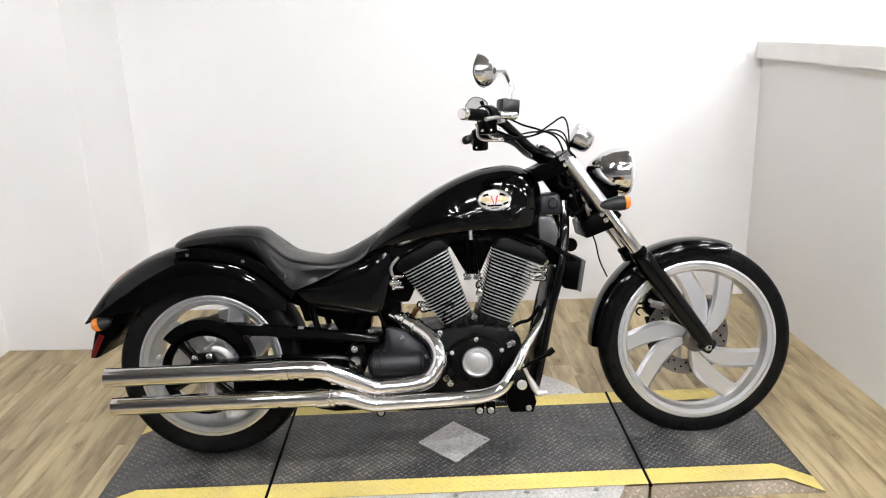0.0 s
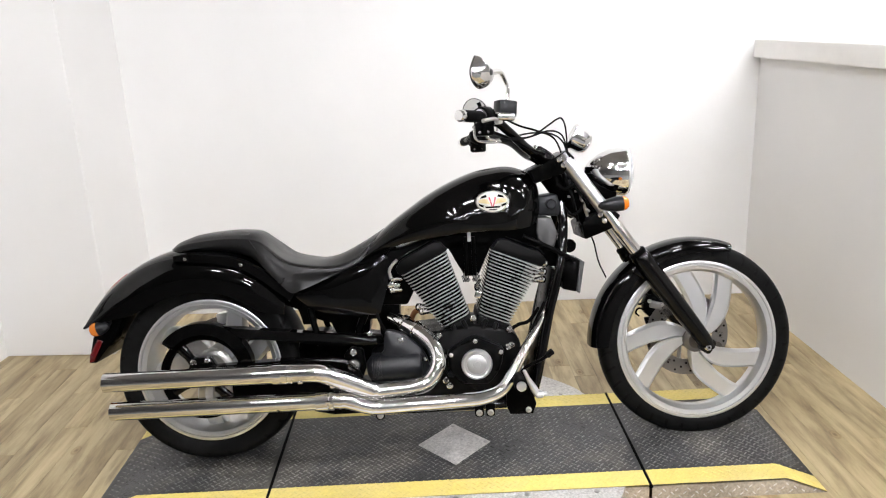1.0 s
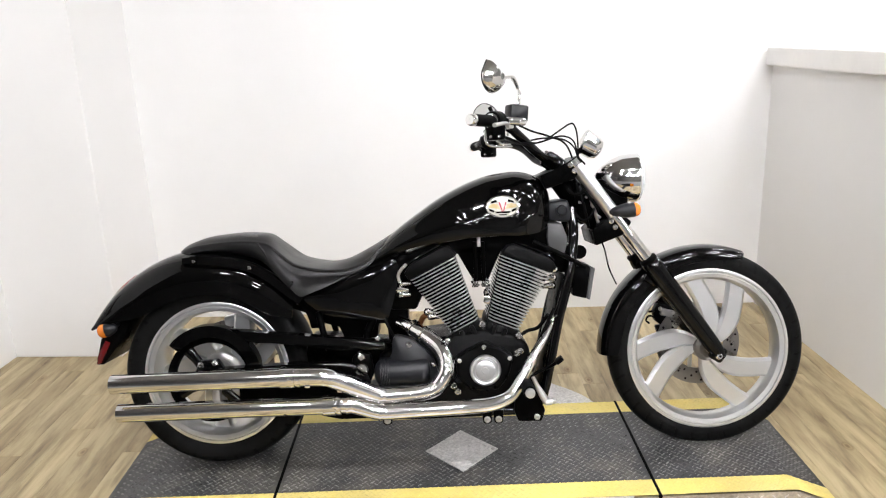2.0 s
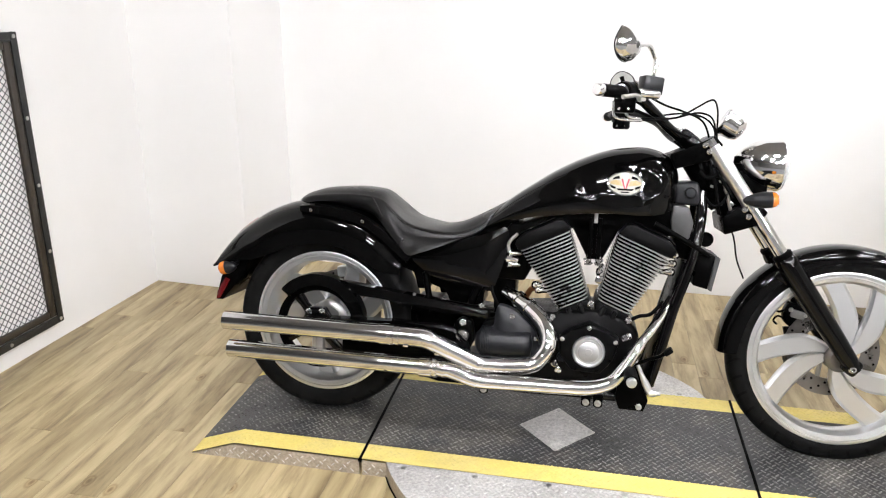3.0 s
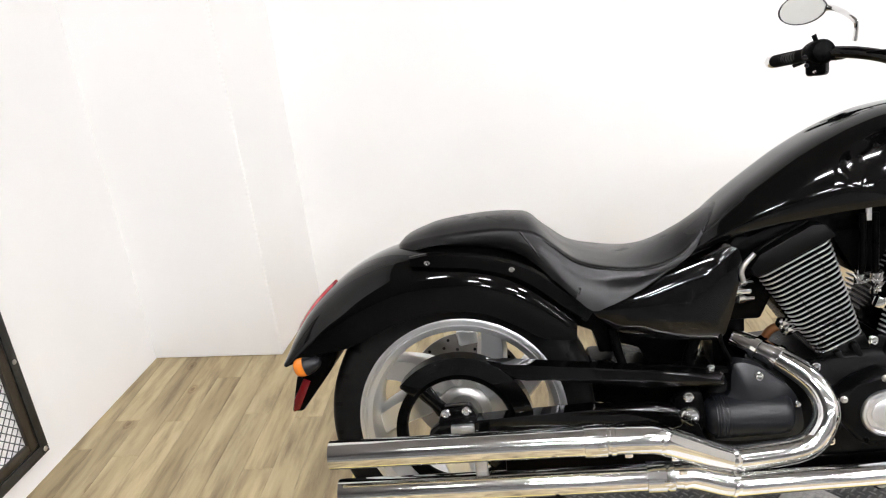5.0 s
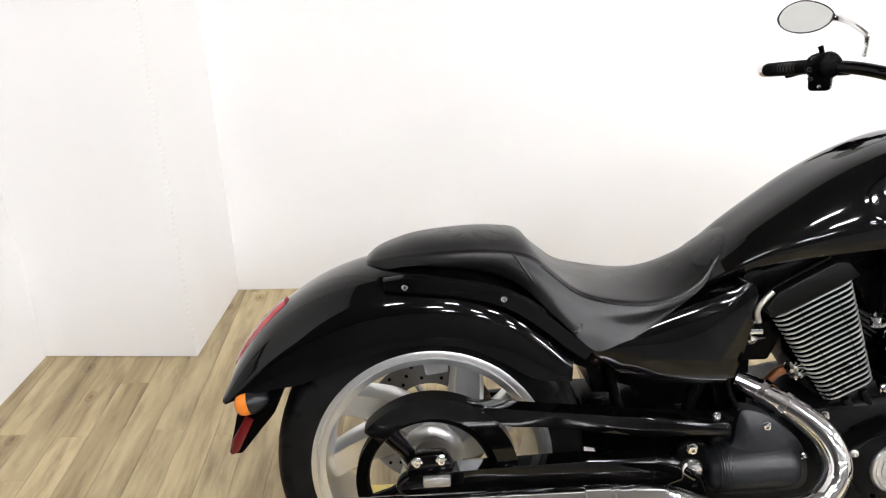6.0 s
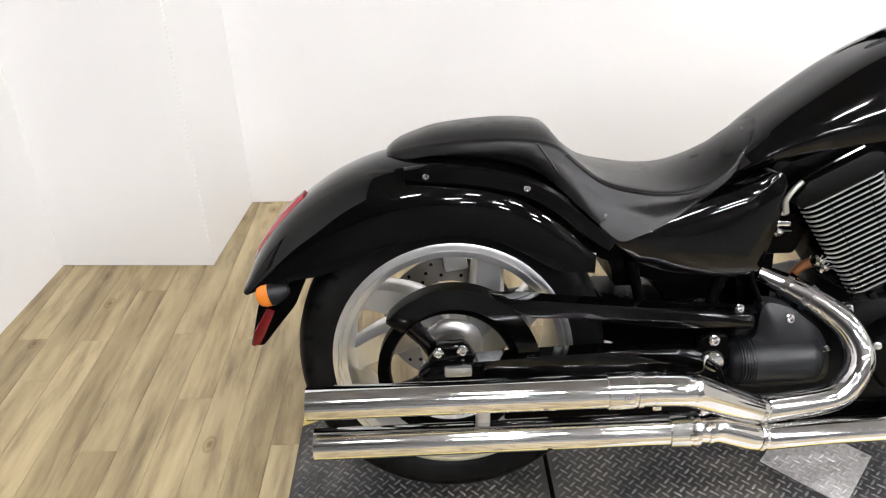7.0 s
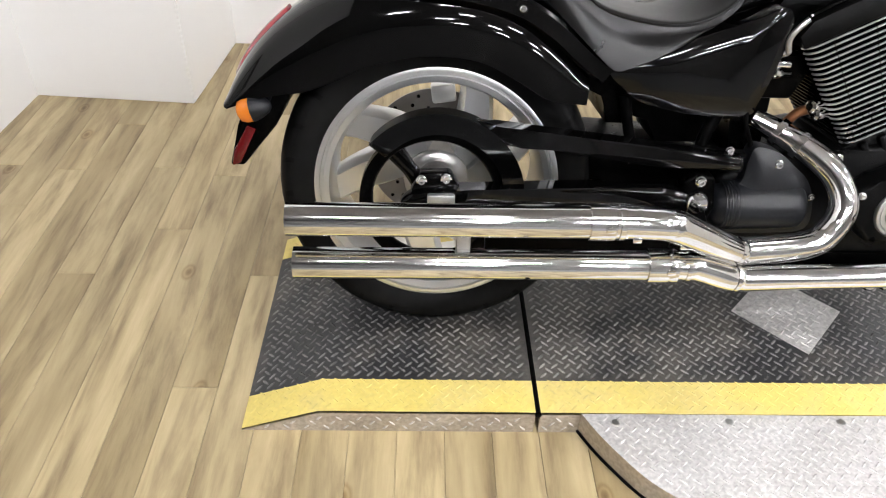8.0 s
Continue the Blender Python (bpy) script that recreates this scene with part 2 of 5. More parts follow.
def glow(name, colour, power):
    m, nt, p = material(name)
    p.inputs["Base Color"].default_value = (0.8, 0.8, 0.8, 1)
    p.inputs["Emission Color"].default_value = (*colour, 1)
    p.inputs["Emission Strength"].default_value = power
    return m


BULB = glow("lit_lamp_tube", (0.97, 0.97, 1.01), LAMP_GLOW)
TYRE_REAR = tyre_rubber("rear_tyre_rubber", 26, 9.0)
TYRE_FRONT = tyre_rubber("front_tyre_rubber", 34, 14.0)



# ---- shape helpers ----
def part(name, bm, mat, parent=None, label="", loc=None, sharp=38, category="", kind=""):
    """Links a bmesh as one mesh object under a thing or a part."""
    me = bpy.data.meshes.new(name)
    bmesh.ops.recalc_face_normals(bm, faces=bm.faces[:])
    bm.to_mesh(me)
    bm.free()
    for mm in mat if isinstance(mat, (list, tuple)) else (mat,):
        me.materials.append(mm)
    me.polygons.foreach_set("use_smooth", [True] * len(me.polygons))
    me.set_sharp_from_angle(angle=radians(sharp))
    ob = new(name, me)
    if parent is not None:
        ob.parent = parent
    if loc is not None:
        ob.location = loc
    return tagged(ob, label, category, "", kind)


def catmull(pts, n=8):
    pts = [np.array(p, float) for p in pts]
    if len(pts) < 3 or n <= 1:
        return pts
    ext = [2 * pts[0] - pts[1]] + pts + [2 * pts[-1] - pts[-2]]
    out = []
    for i in range(1, len(ext) - 2):
        a, b, c, d = ext[i - 1 : i + 3]
        for k in range(n):
            t = k / n
            out.append(0.5 * (2 * b + (c - a) * t + (2 * a - 5 * b + 4 * c - d) * t * t + (3 * b - a - 3 * c + d) * t**3))
    out.append(pts[-1])
    return out


def skin(rings, closed=True, caps=True, bm=None):
    """Joins rings of points, one after another, into a skin."""
    bm = bm or bmesh.new()
    vs = [[bm.verts.new(tuple(p)) for p in r] for r in rings]
    n = len(rings[0])
    for a, b in zip(vs, vs[1:]):
        for i in range(n if closed else n - 1):
            j = (i + 1) % n
            bm.faces.new((a[i], a[j], b[j], b[i]))
    if caps and closed:
        bm.faces.new(list(reversed(vs[0])))
        bm.faces.new(vs[-1])
    return bm


def tube(pts, r, seg=14, n=8, caps=True, hollow=0.0, squash=1.0, bm=None):
    """A round rod along a smooth line; r is one radius or one at each point. squash flattens it across y."""
    rs = [r] * len(pts) if not isinstance(r, (list, tuple)) else r
    line = catmull([(*p, q) for p, q in zip(pts, rs)], n)
    P, R = [Vector([float(c) for c in p[:3]]) for p in line], [float(p[3]) for p in line]
    rings, up = [], None
    for i, p in enumerate(P):
        d = (P[min(i + 1, len(P) - 1)] - P[max(i - 1, 0)]).normalized()
        if up is None:
            up = Vector((0, 1, 0)) if abs(d.y) < 0.9 else Vector((0, 0, 1))
        up = (up - d * up.dot(d)).normalized()
        side = d.cross(up)
        rings.append([p + R[i] * (squash * math.cos(a) * up + math.sin(a) * side) for a in (2 * math.pi * k / seg for k in range(seg))])
    if hollow:
        end = P[0] + (P[1] - P[0]).normalized() * 0.06
        inner0 = [P[0] + (v - P[0]) * hollow for v in rings[0]]
        inner1 = [end + (v - P[0]) * hollow for v in rings[0]]
        rings = [inner1, inner0] + rings
    return skin(rings, True, caps, bm)


def lathe(profile, centre=(0, 0, 0), axis=(0, -1, 0), seg=40, closed=False, bm=None):
    """Turns (along, radius) points round an axis through centre."""
    ax = Vector(axis).normalized()
    u = ax.orthogonal().normalized()
    if abs(ax.y) > 0.9:
        u = Vector((1, 0, 0))
    w = ax.cross(u)
    c = Vector(centre)
    rings = []
    prof = list(profile) + ([profile[0]] if closed else [])
    for a, r in prof:
        r = max(r, 1e-5)
        rings.append([c + ax * a + r * (math.cos(t) * u + math.sin(t) * w) for t in (2 * math.pi * k / seg for k in range(seg))])
    bm = skin(rings, True, not closed, bm)
    bmesh.ops.remove_doubles(bm, verts=bm.verts[:], dist=2e-5)
    return bm


def prism(poly, y0, y1, bevel=0.004, seg=2, round_n=1, bm=None):
    """An (x, z) outline drawn out from y0 to y1, with rounded edges."""
    own = bmesh.new()
    if round_n > 1:
        c = [np.array(p, float) for p in poly]
        m = len(c)
        out = []
        for i in range(m):
            a, b, cc, d = c[i - 1], c[i], c[(i + 1) % m], c[(i + 2) % m]
            for k in range(round_n):
                t = k / round_n
                out.append(0.5 * (2 * b + (cc - a) * t + (2 * a - 5 * b + 4 * cc - d) * t * t + (3 * b - a - 3 * cc + d) * t**3))
        poly = out
    lo = [own.verts.new((p[0], y0, p[1])) for p in poly]
    hi = [own.verts.new((p[0], y1, p[1])) for p in poly]
    n = len(poly)
    f0, f1 = own.faces.new(lo), own.faces.new(list(reversed(hi)))
    for i in range(n):
        own.faces.new((lo[i], hi[i], hi[(i + 1) % n], lo[(i + 1) % n]))
    if bevel:
        edges = own.edges[:] if round_n == 1 else list(f0.edges) + list(f1.edges)
        bmesh.ops.bevel(own, geom=edges, offset=bevel, segments=seg, affect="EDGES", profile=0.5, clamp_overlap=True)
    if bm is None:
        return own
    me = bpy.data.meshes.new("joined")
    own.to_mesh(me)
    own.free()
    bm.from_mesh(me)
    bpy.data.meshes.remove(me)
    return bm


def box(centre, size, bevel=0.004, turn=(0, 0, 0), seg=2, bm=None):
    own = bmesh.new()
    bmesh.ops.create_cube(own, size=1.0, matrix=Matrix.Diagonal((*size, 1)))
    if bevel:
        bmesh.ops.bevel(own, geom=own.edges[:], offset=bevel, segments=seg, affect="EDGES", profile=0.5, clamp_overlap=True)
    own.transform(pose(*centre, *turn))
    if bm is None:
        return own
    me = bpy.data.meshes.new("joined")
    own.to_mesh(me)
    own.free()
    bm.from_mesh(me)
    bpy.data.meshes.remove(me)
    return bm


def bolt(x, y, h, r, parent, mat=None, axis=(0, -1, 0), name="bolt"):
    """A domed socket-head bolt."""
    prof = [(-0.004, r * 1.25), (0.001, r * 1.25), (0.002, r), (r * 0.8, r * 0.95), (r * 1.0, r * 0.75), (r * 1.0, r * 0.42), (r * 0.55, r * 0.40), (r * 0.5, 0)]
    return part(name, lathe(prof, (x, y, h), axis, 14), mat or CHROME, parent)


def curve_at(points, s):
    """Value on a smooth line through (s, v...) points, by s."""
    P = np.array(points, float)
    s = min(max(s, P[0, 0]), P[-1, 0])
    i = int(min(max(np.searchsorted(P[:, 0], s) - 1, 0), len(P) - 2))
    h = P[i + 1, 0] - P[i, 0]
    t = (s - P[i, 0]) / h

    def slope(j):
        a, b = max(j - 1, 0), min(j + 1, len(P) - 1)
        return (P[b, 1:] - P[a, 1:]) / (P[b, 0] - P[a, 0])

    m0, m1 = slope(i) * h, slope(i + 1) * h
    v = (2 * t**3 - 3 * t * t + 1) * P[i, 1:] + (t**3 - 2 * t * t + t) * m0 + (-2 * t**3 + 3 * t * t) * P[i + 1, 1:] + (t**3 - t * t) * m1
    return v if len(v) > 1 else float(v[0])



# ---- the bay and the shop round it ----
LEFT = -1.430
CEIL_H = 3.3


def slab(name, x0, x1, y0, y1, z0, z1, mat, label, bevel=0.0, turn=0.0):
    bm = bmesh.new()
    bmesh.ops.create_cube(bm, size=1.0, matrix=Matrix.Diagonal((x1 - x0, y1 - y0, z1 - z0, 1)))
    if bevel:
        bmesh.ops.bevel(bm, geom=bm.edges[:], offset=bevel, segments=2, affect="EDGES")
    ob = part(name, bm, mat, None, label, kind="structure")
    ob.matrix_basis = pose((x0 + x1) / 2, (y0 + y1) / 2, (z0 + z1) / 2, 0, 0, turn)
    return ob


slab("ground", -60, 60, -60, 60, -0.20, -0.06, surface("concrete_slab", (0.32, 0.31, 0.30), 0.8), "grey concrete slab under the building")
floor = slab("floor", -1.65, 2.72, -1.7, 2.0, -0.06, -0.005, PLANK, "washed oak plank floor of a workshop bay")
slab("floor_shop", -5.0, 6.0, -8.0, -1.701, -0.06, -0.002, SHOP_FLOOR, "grey workshop floor")
slab("floor_shop_west", -5.0, -1.651, -1.7, 2.0, -0.06, -0.002, SHOP_FLOOR, "grey workshop floor")
slab("floor_shop_east", 2.721, 6.0, -1.7, 2.0, -0.06, -0.002, SHOP_FLOOR, "grey workshop floor")
slab("wall_north", -0.95, 6.0, 1.504, 1.664, 0, CEIL_H, WALL, "plain white painted back wall", turn=-1.56)
slab("wall_pier", -1.519, -0.779, 1.0965, 1.8165, 0, CEIL_H, WALL, "white painted wall pier that juts out", 0.004, turn=-4.1)
slab("wall_west", LEFT - 0.16, LEFT, -1.6, 1.19, 0, CEIL_H, WALL, "white painted side wall", turn=-3.3)
slab("wall_east", 2.508, 2.668, -1.3, 1.70, 0, 1.270, WALL, "white painted half-height side wall", turn=1.05)
slab("trim", 2.462, 2.708, -1.32, 1.48, 1.271, 1.357, TRIM, "white wooden cap board along the half wall", 0.004, turn=1.05)
slab("wall_shop_west", -5.15, -5.0, -8.0, 2.0, 0, CEIL_H, SHOP, "grey painted workshop wall")
slab("wall_shop_east", 6.0, 6.15, -8.0, 2.0, 0, CEIL_H, SHOP, "grey painted workshop wall")
slab("wall_shop_south", -5.15, 6.15, -8.15, -8.0, 0, CEIL_H, SHOP, "grey painted workshop wall")
slab("wall_shop_north_west", -5.0, -1.66, 1.86, 2.0, 0, CEIL_H, SHOP, "grey painted workshop wall")
slab("ceiling", -5.2, 6.2, -8.2, 2.05, CEIL_H + 0.002, CEIL_H + 0.12, CEIL, "tan painted workshop ceiling")


def ceiling_light(x, y):
    """A shop batten: a white trough with two lit tubes under it."""
    root = new("ceiling_light")
    root.matrix_basis = pose(x, y, CEIL_H)
    trough = [(-0.075, 0.0), (0.075, 0.0), (0.060, -0.030), (0.030, -0.042), (-0.030, -0.042), (-0.060, -0.030)]
    part("housing", skin([[Vector((q, a, b)) for a, b in trough] for q in (-0.20, 0.20)]), TRIM, root, "white sheet-metal housing")
    for v in (-0.042, 0.042):
        part("tube", tube([(-0.168, v, -0.066), (0.168, v, -0.066)], 0.019, 12, 1), BULB, root, "lit white tube")
        for q in (-0.176, 0.176):
            part("holder", box((q, v, -0.052), (0.014, 0.026, 0.052), 0.003), TRIM, root, "white tube holder")
    return tagged(root, "white ceiling batten with two lit tubes", "ceiling light", "ceiling lights")


first_light = ceiling_light(0.3, -1.78)
# (-3.4, -2.9) is likewise added, to throw light on the half wall.
# The four east of the half wall are unseen fill, added to brighten the pier's side.
row_and_fill_spots = [(0.3 + 0.9 * ix, -1.78) for ix in range(1, 6)] + [(0.3 + 1.3 * ix + dx, y) for y, dx in ((-3.2, 0.4), (-4.6, 0.0), (-6.1, 0.4)) for ix in range(5)] + [(-3.4, -2.9), (-0.5, -2.9), (2.95, 0.55), (3.9, 1.0), (4.3, 0.1), (4.3, -0.9)]
for x, y in row_and_fill_spots:
    copy_thing(first_light, pose(x, y, CEIL_H))


# ---- expanded-metal panel on the side wall ----
def mesh_panel():
    root = new("mesh_panel")
    root.matrix_basis = pose(-1.372, 0.389, 0.084, 0, 0, -3.3)
    L, H, D = 1.25, 1.238, 0.03
    for name, y0, y1, z0, z1 in (("post", -0.032, 0.0, 0.0, H), ("post", -L, -L + 0.032, 0.0, H), ("rail", -L + 0.032, -0.032, 0.0, 0.034), ("rail", -L + 0.032, -0.032, H - 0.034, H)):
        bm = box((-0.0035, (y0 + y1) / 2, (z0 + z1) / 2), (0.007, y1 - y0, z1 - z0), 0.001)
        out_y = y1 if name == "post" and y1 == 0 else y0
        if name == "post":
            box((-D / 2, out_y + (-0.003 if y1 == 0 else 0.003), (z0 + z1) / 2), (D - 0.008, 0.006, z1 - z0), 0.001, bm=bm)
        else:
            zz = z0 + 0.003 if z0 == 0 else z1 - 0.003
            box((-D / 2, (y0 + y1) / 2, zz), (D - 0.008, y1 - y0, 0.006), 0.001, bm=bm)
        part(name, bm, FRAME_STEEL, root, "dark angle-iron frame")
    for y0, y1, z0, z1 in ((-0.068, -0.033, 0.036, H - 0.036), (-L + 0.033, -L + 0.068, 0.036, H - 0.036), (-L + 0.07, -0.07, 0.036, 0.066), (-L + 0.07, -0.07, H - 0.066, H - 0.036)):
        part("batten", box((-0.012, (y0 + y1) / 2, (z0 + z1) / 2), (0.016, y1 - y0, z1 - z0), 0.003), FRAME_WOOD, root, "dark stained wooden batten")
    cell_y, cell_z = 0.032, 0.0155
    vs, fs = [], []

    def strand(a, b):
        i = len(vs)
        d = np.array(b) - np.array(a)
        d = d / np.linalg.norm(d)
        nrm = np.array((0.0, -d[2], d[1])) * 0.0016
        off = np.array((0.0012, 0, 0))
        for p in (np.array(a), np.array(b)):
            for s in (nrm + off, nrm - off, -nrm - off, -nrm + off):
                vs.append(tuple(p + s))
        fs.extend([(i + k, i + (k + 1) % 4, i + 4 + (k + 1) % 4, i + 4 + k) for k in range(4)])

    ny, nz = int((L - 0.13) / cell_y), int((H - 0.12) / cell_z)
    for j in range(nz + 1):
        for i in range(ny + 1):
            y = -0.066 - i * cell_y - (j % 2) * cell_y / 2
            z = 0.062 + j * cell_z
            if y - cell_y / 2 > -L + 0.06:
                strand((-0.023, y, z), (-0.023, y - cell_y / 2, z + cell_z))
            if i or j % 2:
                strand((-0.023, y, z), (-0.023, y + cell_y / 2, z + cell_z))
    me = bpy.data.meshes.new("mesh")
    me.from_pydata(vs, [], fs)
    me.materials.append(MESH_STEEL)
    ob = tagged(new("mesh", me), "grey expanded-metal mesh", kind="stuff")
    ob.parent = root
    for z in (0.016, 0.33, 0.62, 0.90, H - 0.016):
        part("screw", lathe([(0, 0.0085), (0.002, 0.008), (0.004, 0.0)], (0.0, -0.016, z), (1, 0, 0), 10), STEEL, root)
    for y in (-0.30, -0.62, -0.94):
        for z in (0.016, H - 0.016):
            part("screw", lathe([(0, 0.0085), (0.002, 0.008), (0.004, 0.0)], (0.0, y, z), (1, 0, 0), 10), STEEL, root)
    return tagged(root, "dark steel-framed expanded mesh panel fixed to a white wall", "mesh panel")


mesh_panel()



# ---- the drive-on motorcycle lift, lowered ----
TOP = 0.0600
Y0, Y1 = -0.322, 0.304
X_END0, X_BEND0, X_J0, X_J1, X_BEND1, X_END1 = -0.376, -0.219, 0.218, 1.447, 1.882, 2.018


def deck_z(x):
    if x < X_BEND0:
        return 0.004 + (TOP - 0.004) * max(0.0, (x - X_END0) / (X_BEND0 - X_END0))
    if x > X_BEND1:
        return 0.004 + (TOP - 0.004) * max(0.0, (X_END1 - x) / (X_END1 - X_BEND1))
    return TOP


def lugs(name, x0, x1, y0, y1, mat, parent, keep=None, lift=0.0, pitch=0.0186, label="", size=1.0):
    """Raised herringbone lugs of a tread plate, as one mesh."""
    vs, fs = [], []
    L, W, H = 0.0112 * size, 0.0028 * size, 0.0018 * size
    span = int((x1 - x0 + y1 - y0) / pitch) + 2
    for i in range(-span, span):
        for j in range(-span, span):
            x, y = x0 + (i - j) * pitch * 0.7071, y0 + (i + j) * pitch * 0.7071
            if not (x0 + 0.007 < x < x1 - 0.007 and y0 + 0.006 < y < y1 - 0.006) or (keep and not keep(x, y)):
                continue
            a = radians(45 if (i + j) % 2 else -45) + random.uniform(-0.05, 0.05)
            c, s = math.cos(a), math.sin(a)
            k = len(vs)
            for u, v, h in ((-L, 0, 0), (-0.5 * L, -W, 0), (0.5 * L, -W, 0), (L, 0, 0), (0.5 * L, W, 0), (-0.5 * L, W, 0), (-0.55 * L, 0, H), (0.55 * L, 0, H)):
                px, py = x + u * c - v * s, y + u * s + v * c
                vs.append((px, py, deck_z(px) + lift + h))
            fs += [(k + a2, k + b2, k + c2, k + d2) for a2, b2, c2, d2 in ((1, 2, 7, 6), (4, 5, 6, 7))]
            fs += [(k, k + 1, k + 6), (k, k + 6, k + 5), (k + 2, k + 3, k + 7), (k + 3, k + 4, k + 7)]
    me = bpy.data.meshes.new(name)
    me.from_pydata(vs, [], fs)
    me.materials.append(mat)
    ob = tagged(new(name, me), label or "raised tread lugs", kind="stuff")
    ob.parent = parent
    return ob


def sheet(x0, x1, y0, y1, lift, thick):
    """A strip of the deck that follows its ramps."""
    xs = sorted({x0, x1, *[b for b in (X_BEND0, X_BEND1) if x0 < b < x1]})
    bm = bmesh.new()
    rows = []
    for x in xs:
        z = deck_z(x) + lift
        rows.append([bm.verts.new(p) for p in ((x, y0, z), (x, y1, z), (x, y1, max(0.0005, z - thick)), (x, y0, max(0.0005, z - thick)))])
    for a, b in zip(rows, rows[1:]):
        for k in range(4):
            bm.faces.new((a[k], a[(k + 1) % 4], b[(k + 1) % 4], b[k]))
    bm.faces.new(rows[0]), bm.faces.new(list(reversed(rows[-1])))
    return bm


def lift_deck():
    root = new("motorcycle_lift")
    STRIPE = 0.084
    spans = ((X_END0, X_J0 - 0.005), (X_J0 + 0.005, X_J1 - 0.005), (X_J1 + 0.005, X_END1))

    def in_diamond(x, y):
        return abs(x - 0.831) / 0.132 + abs(y + 0.017) / 0.141 < 1

    for a, b in spans:
        plate = part("deck_plate", sheet(a, b, Y0 + STRIPE, Y1 - STRIPE, 0.0, 0.006), DECK_DARK, root, "scuffed dark grey tread plate")
        lugs("tread", a + 0.004, b - 0.004, Y0 + STRIPE + 0.003, Y1 - STRIPE, LUG_DARK, plate, lambda x, y: not in_diamond(x, y))
        for y0, y1 in ((Y0, Y0 + STRIPE), (Y1 - STRIPE, Y1)):
            st = part("edge_stripe", sheet(a, b, y0, y1, 0.0005, 0.006), DECK_YELLOW, root, "yellow painted safety edge")
            lugs("tread", a + 0.004, b - 0.004, y0 + 0.001, y1 + 0.004, LUG_YELLOW, st, None, -0.0001)
        # side skirts, bare metal, following the ramps
        for y, s in ((Y0, 1), (Y1, -1)):
            xs = sorted({a, b, *[q for q in (X_BEND0, X_BEND1) if a < q < b]})
            bm = bmesh.new()
            rows = [[bm.verts.new(p) for p in ((x, y, deck_z(x) + 0.0002), (x, y + s * 0.0001, deck_z(x) - 0.0065 if deck_z(x) > 0.01 else 0.0006), (x, y + s * 0.005, 0.0), (x, y, 0.0))] for x in xs]
            for r0, r1 in zip(rows, rows[1:]):
                for k in range(4):
                    bm.faces.new((r0[k], r0[(k + 1) % 4], r1[(k + 1) % 4], r1[k]))
            bm.faces.new(rows[0]), bm.faces.new(list(reversed(rows[-1])))
            skirt = part("side_skirt", bm, SKIRT, root, "bare metal side skirt with tread lugs")
            vs, fs = [], []
            for i in range(int((b - a) / 0.0132)):
                x = a + 0.012 + i * 0.0132
                z = (0.012, 0.025, 0.038)[i % 3]
                if z > deck_z(x) - 0.008 or x > b - 0.012 or (s > 0 and 0.3 < x < 1.37) or (s < 0 and 0.3 < x < 1.37):
                    continue
                d = 1 if i % 2 else -1
                k = len(vs)
                for u, v, h in ((-0.009, 0, 0), (-0.004, -0.0024, 0), (0.004, -0.0024, 0), (0.009, 0, 0), (0.004, 0.0024, 0), (-0.004, 0.0024, 0), (-0.005, 0, 0.0016), (0.005, 0, 0.0016)):
                    vs.append((x + 0.7071 * (u - d * v), y - s * (h + 0.0002), z + 0.7071 * (d * u + v)))
                fs += [(k + q, k + r, k + t, k + w) for q, r, t, w in ((1, 2, 7, 6), (4, 5, 6, 7))] + [(k, k + 1, k + 6), (k, k + 6, k + 5), (k + 2, k + 3, k + 7), (k + 3, k + 4, k + 7)]
            if vs:
                me = bpy.data.meshes.new("tread")
                me.from_pydata(vs, [], fs)
                me.materials.append(DECK_BARE)
                tagged(new("tread", me), "raised tread lugs", kind="stuff").parent = skirt
    for x in (X_J0, X_J1):
        part("hinge_strip", tube([(x, Y0 - 0.004, TOP - 0.004), (x, Y1 + 0.004, TOP - 0.004)], 0.0068, 10, 1), RUBBER, root, "black hinge joint strip")
    # bare diamond hatch
    cx, cy, dx, dy = 0.831, -0.017, 0.128, 0.137
    bm = bmesh.new()
    lo = [bm.verts.new(p) for p in ((cx - dx, cy, TOP + 0.0004), (cx, cy - dy, TOP + 0.0004), (cx + dx, cy, TOP + 0.0004), (cx, cy + dy, TOP + 0.0004))]
    hi = [bm.verts.new((v.co.x, v.co.y, TOP + 0.0034)) for v in lo]
    bm.faces.new(lo), bm.faces.new(list(reversed(hi)))
    for k in range(4):
        bm.faces.new((lo[k], lo[(k + 1) % 4], hi[(k + 1) % 4], hi[k]))
    hatch = part("hatch_plate", bm, DECK_BARE, root, "bare metal diamond-shaped cover plate")
    lugs("tread", cx - dx, cx + dx, cy - dy, cy + dy, DECK_BARE, hatch, lambda x, y: abs(x - cx) / (dx - 0.02) + abs(y - cy) / (dy - 0.02) < 1, 0.0034)
    for px, py in ((cx - dx + 0.017, cy), (cx + dx - 0.017, cy), (cx, cy + dy - 0.018)):
        part("screw", lathe([(0, 0.008), (0.003, 0.007), (0.004, 0.0)], (px, py, TOP + 0.0034), (0, 0, 1), 12), STEEL, hatch)
    # side wing of bare tread plate with a curved end
    def on_wing(x, y):
        return y < Y0 - 0.012 and y > -0.575 and x - 0.318 > (Y0 - y) * 0.62 + 3.0 * max(0, -y - 0.47) ** 1.35 and 1.36 - x > (Y0 - y) * 0.8

    edge = catmull([(0.304, Y0), (0.330, -0.372), (0.364, -0.424), (0.406, -0.478), (0.463, -0.523), (0.55, -0.565), (0.66, -0.588)], 6)
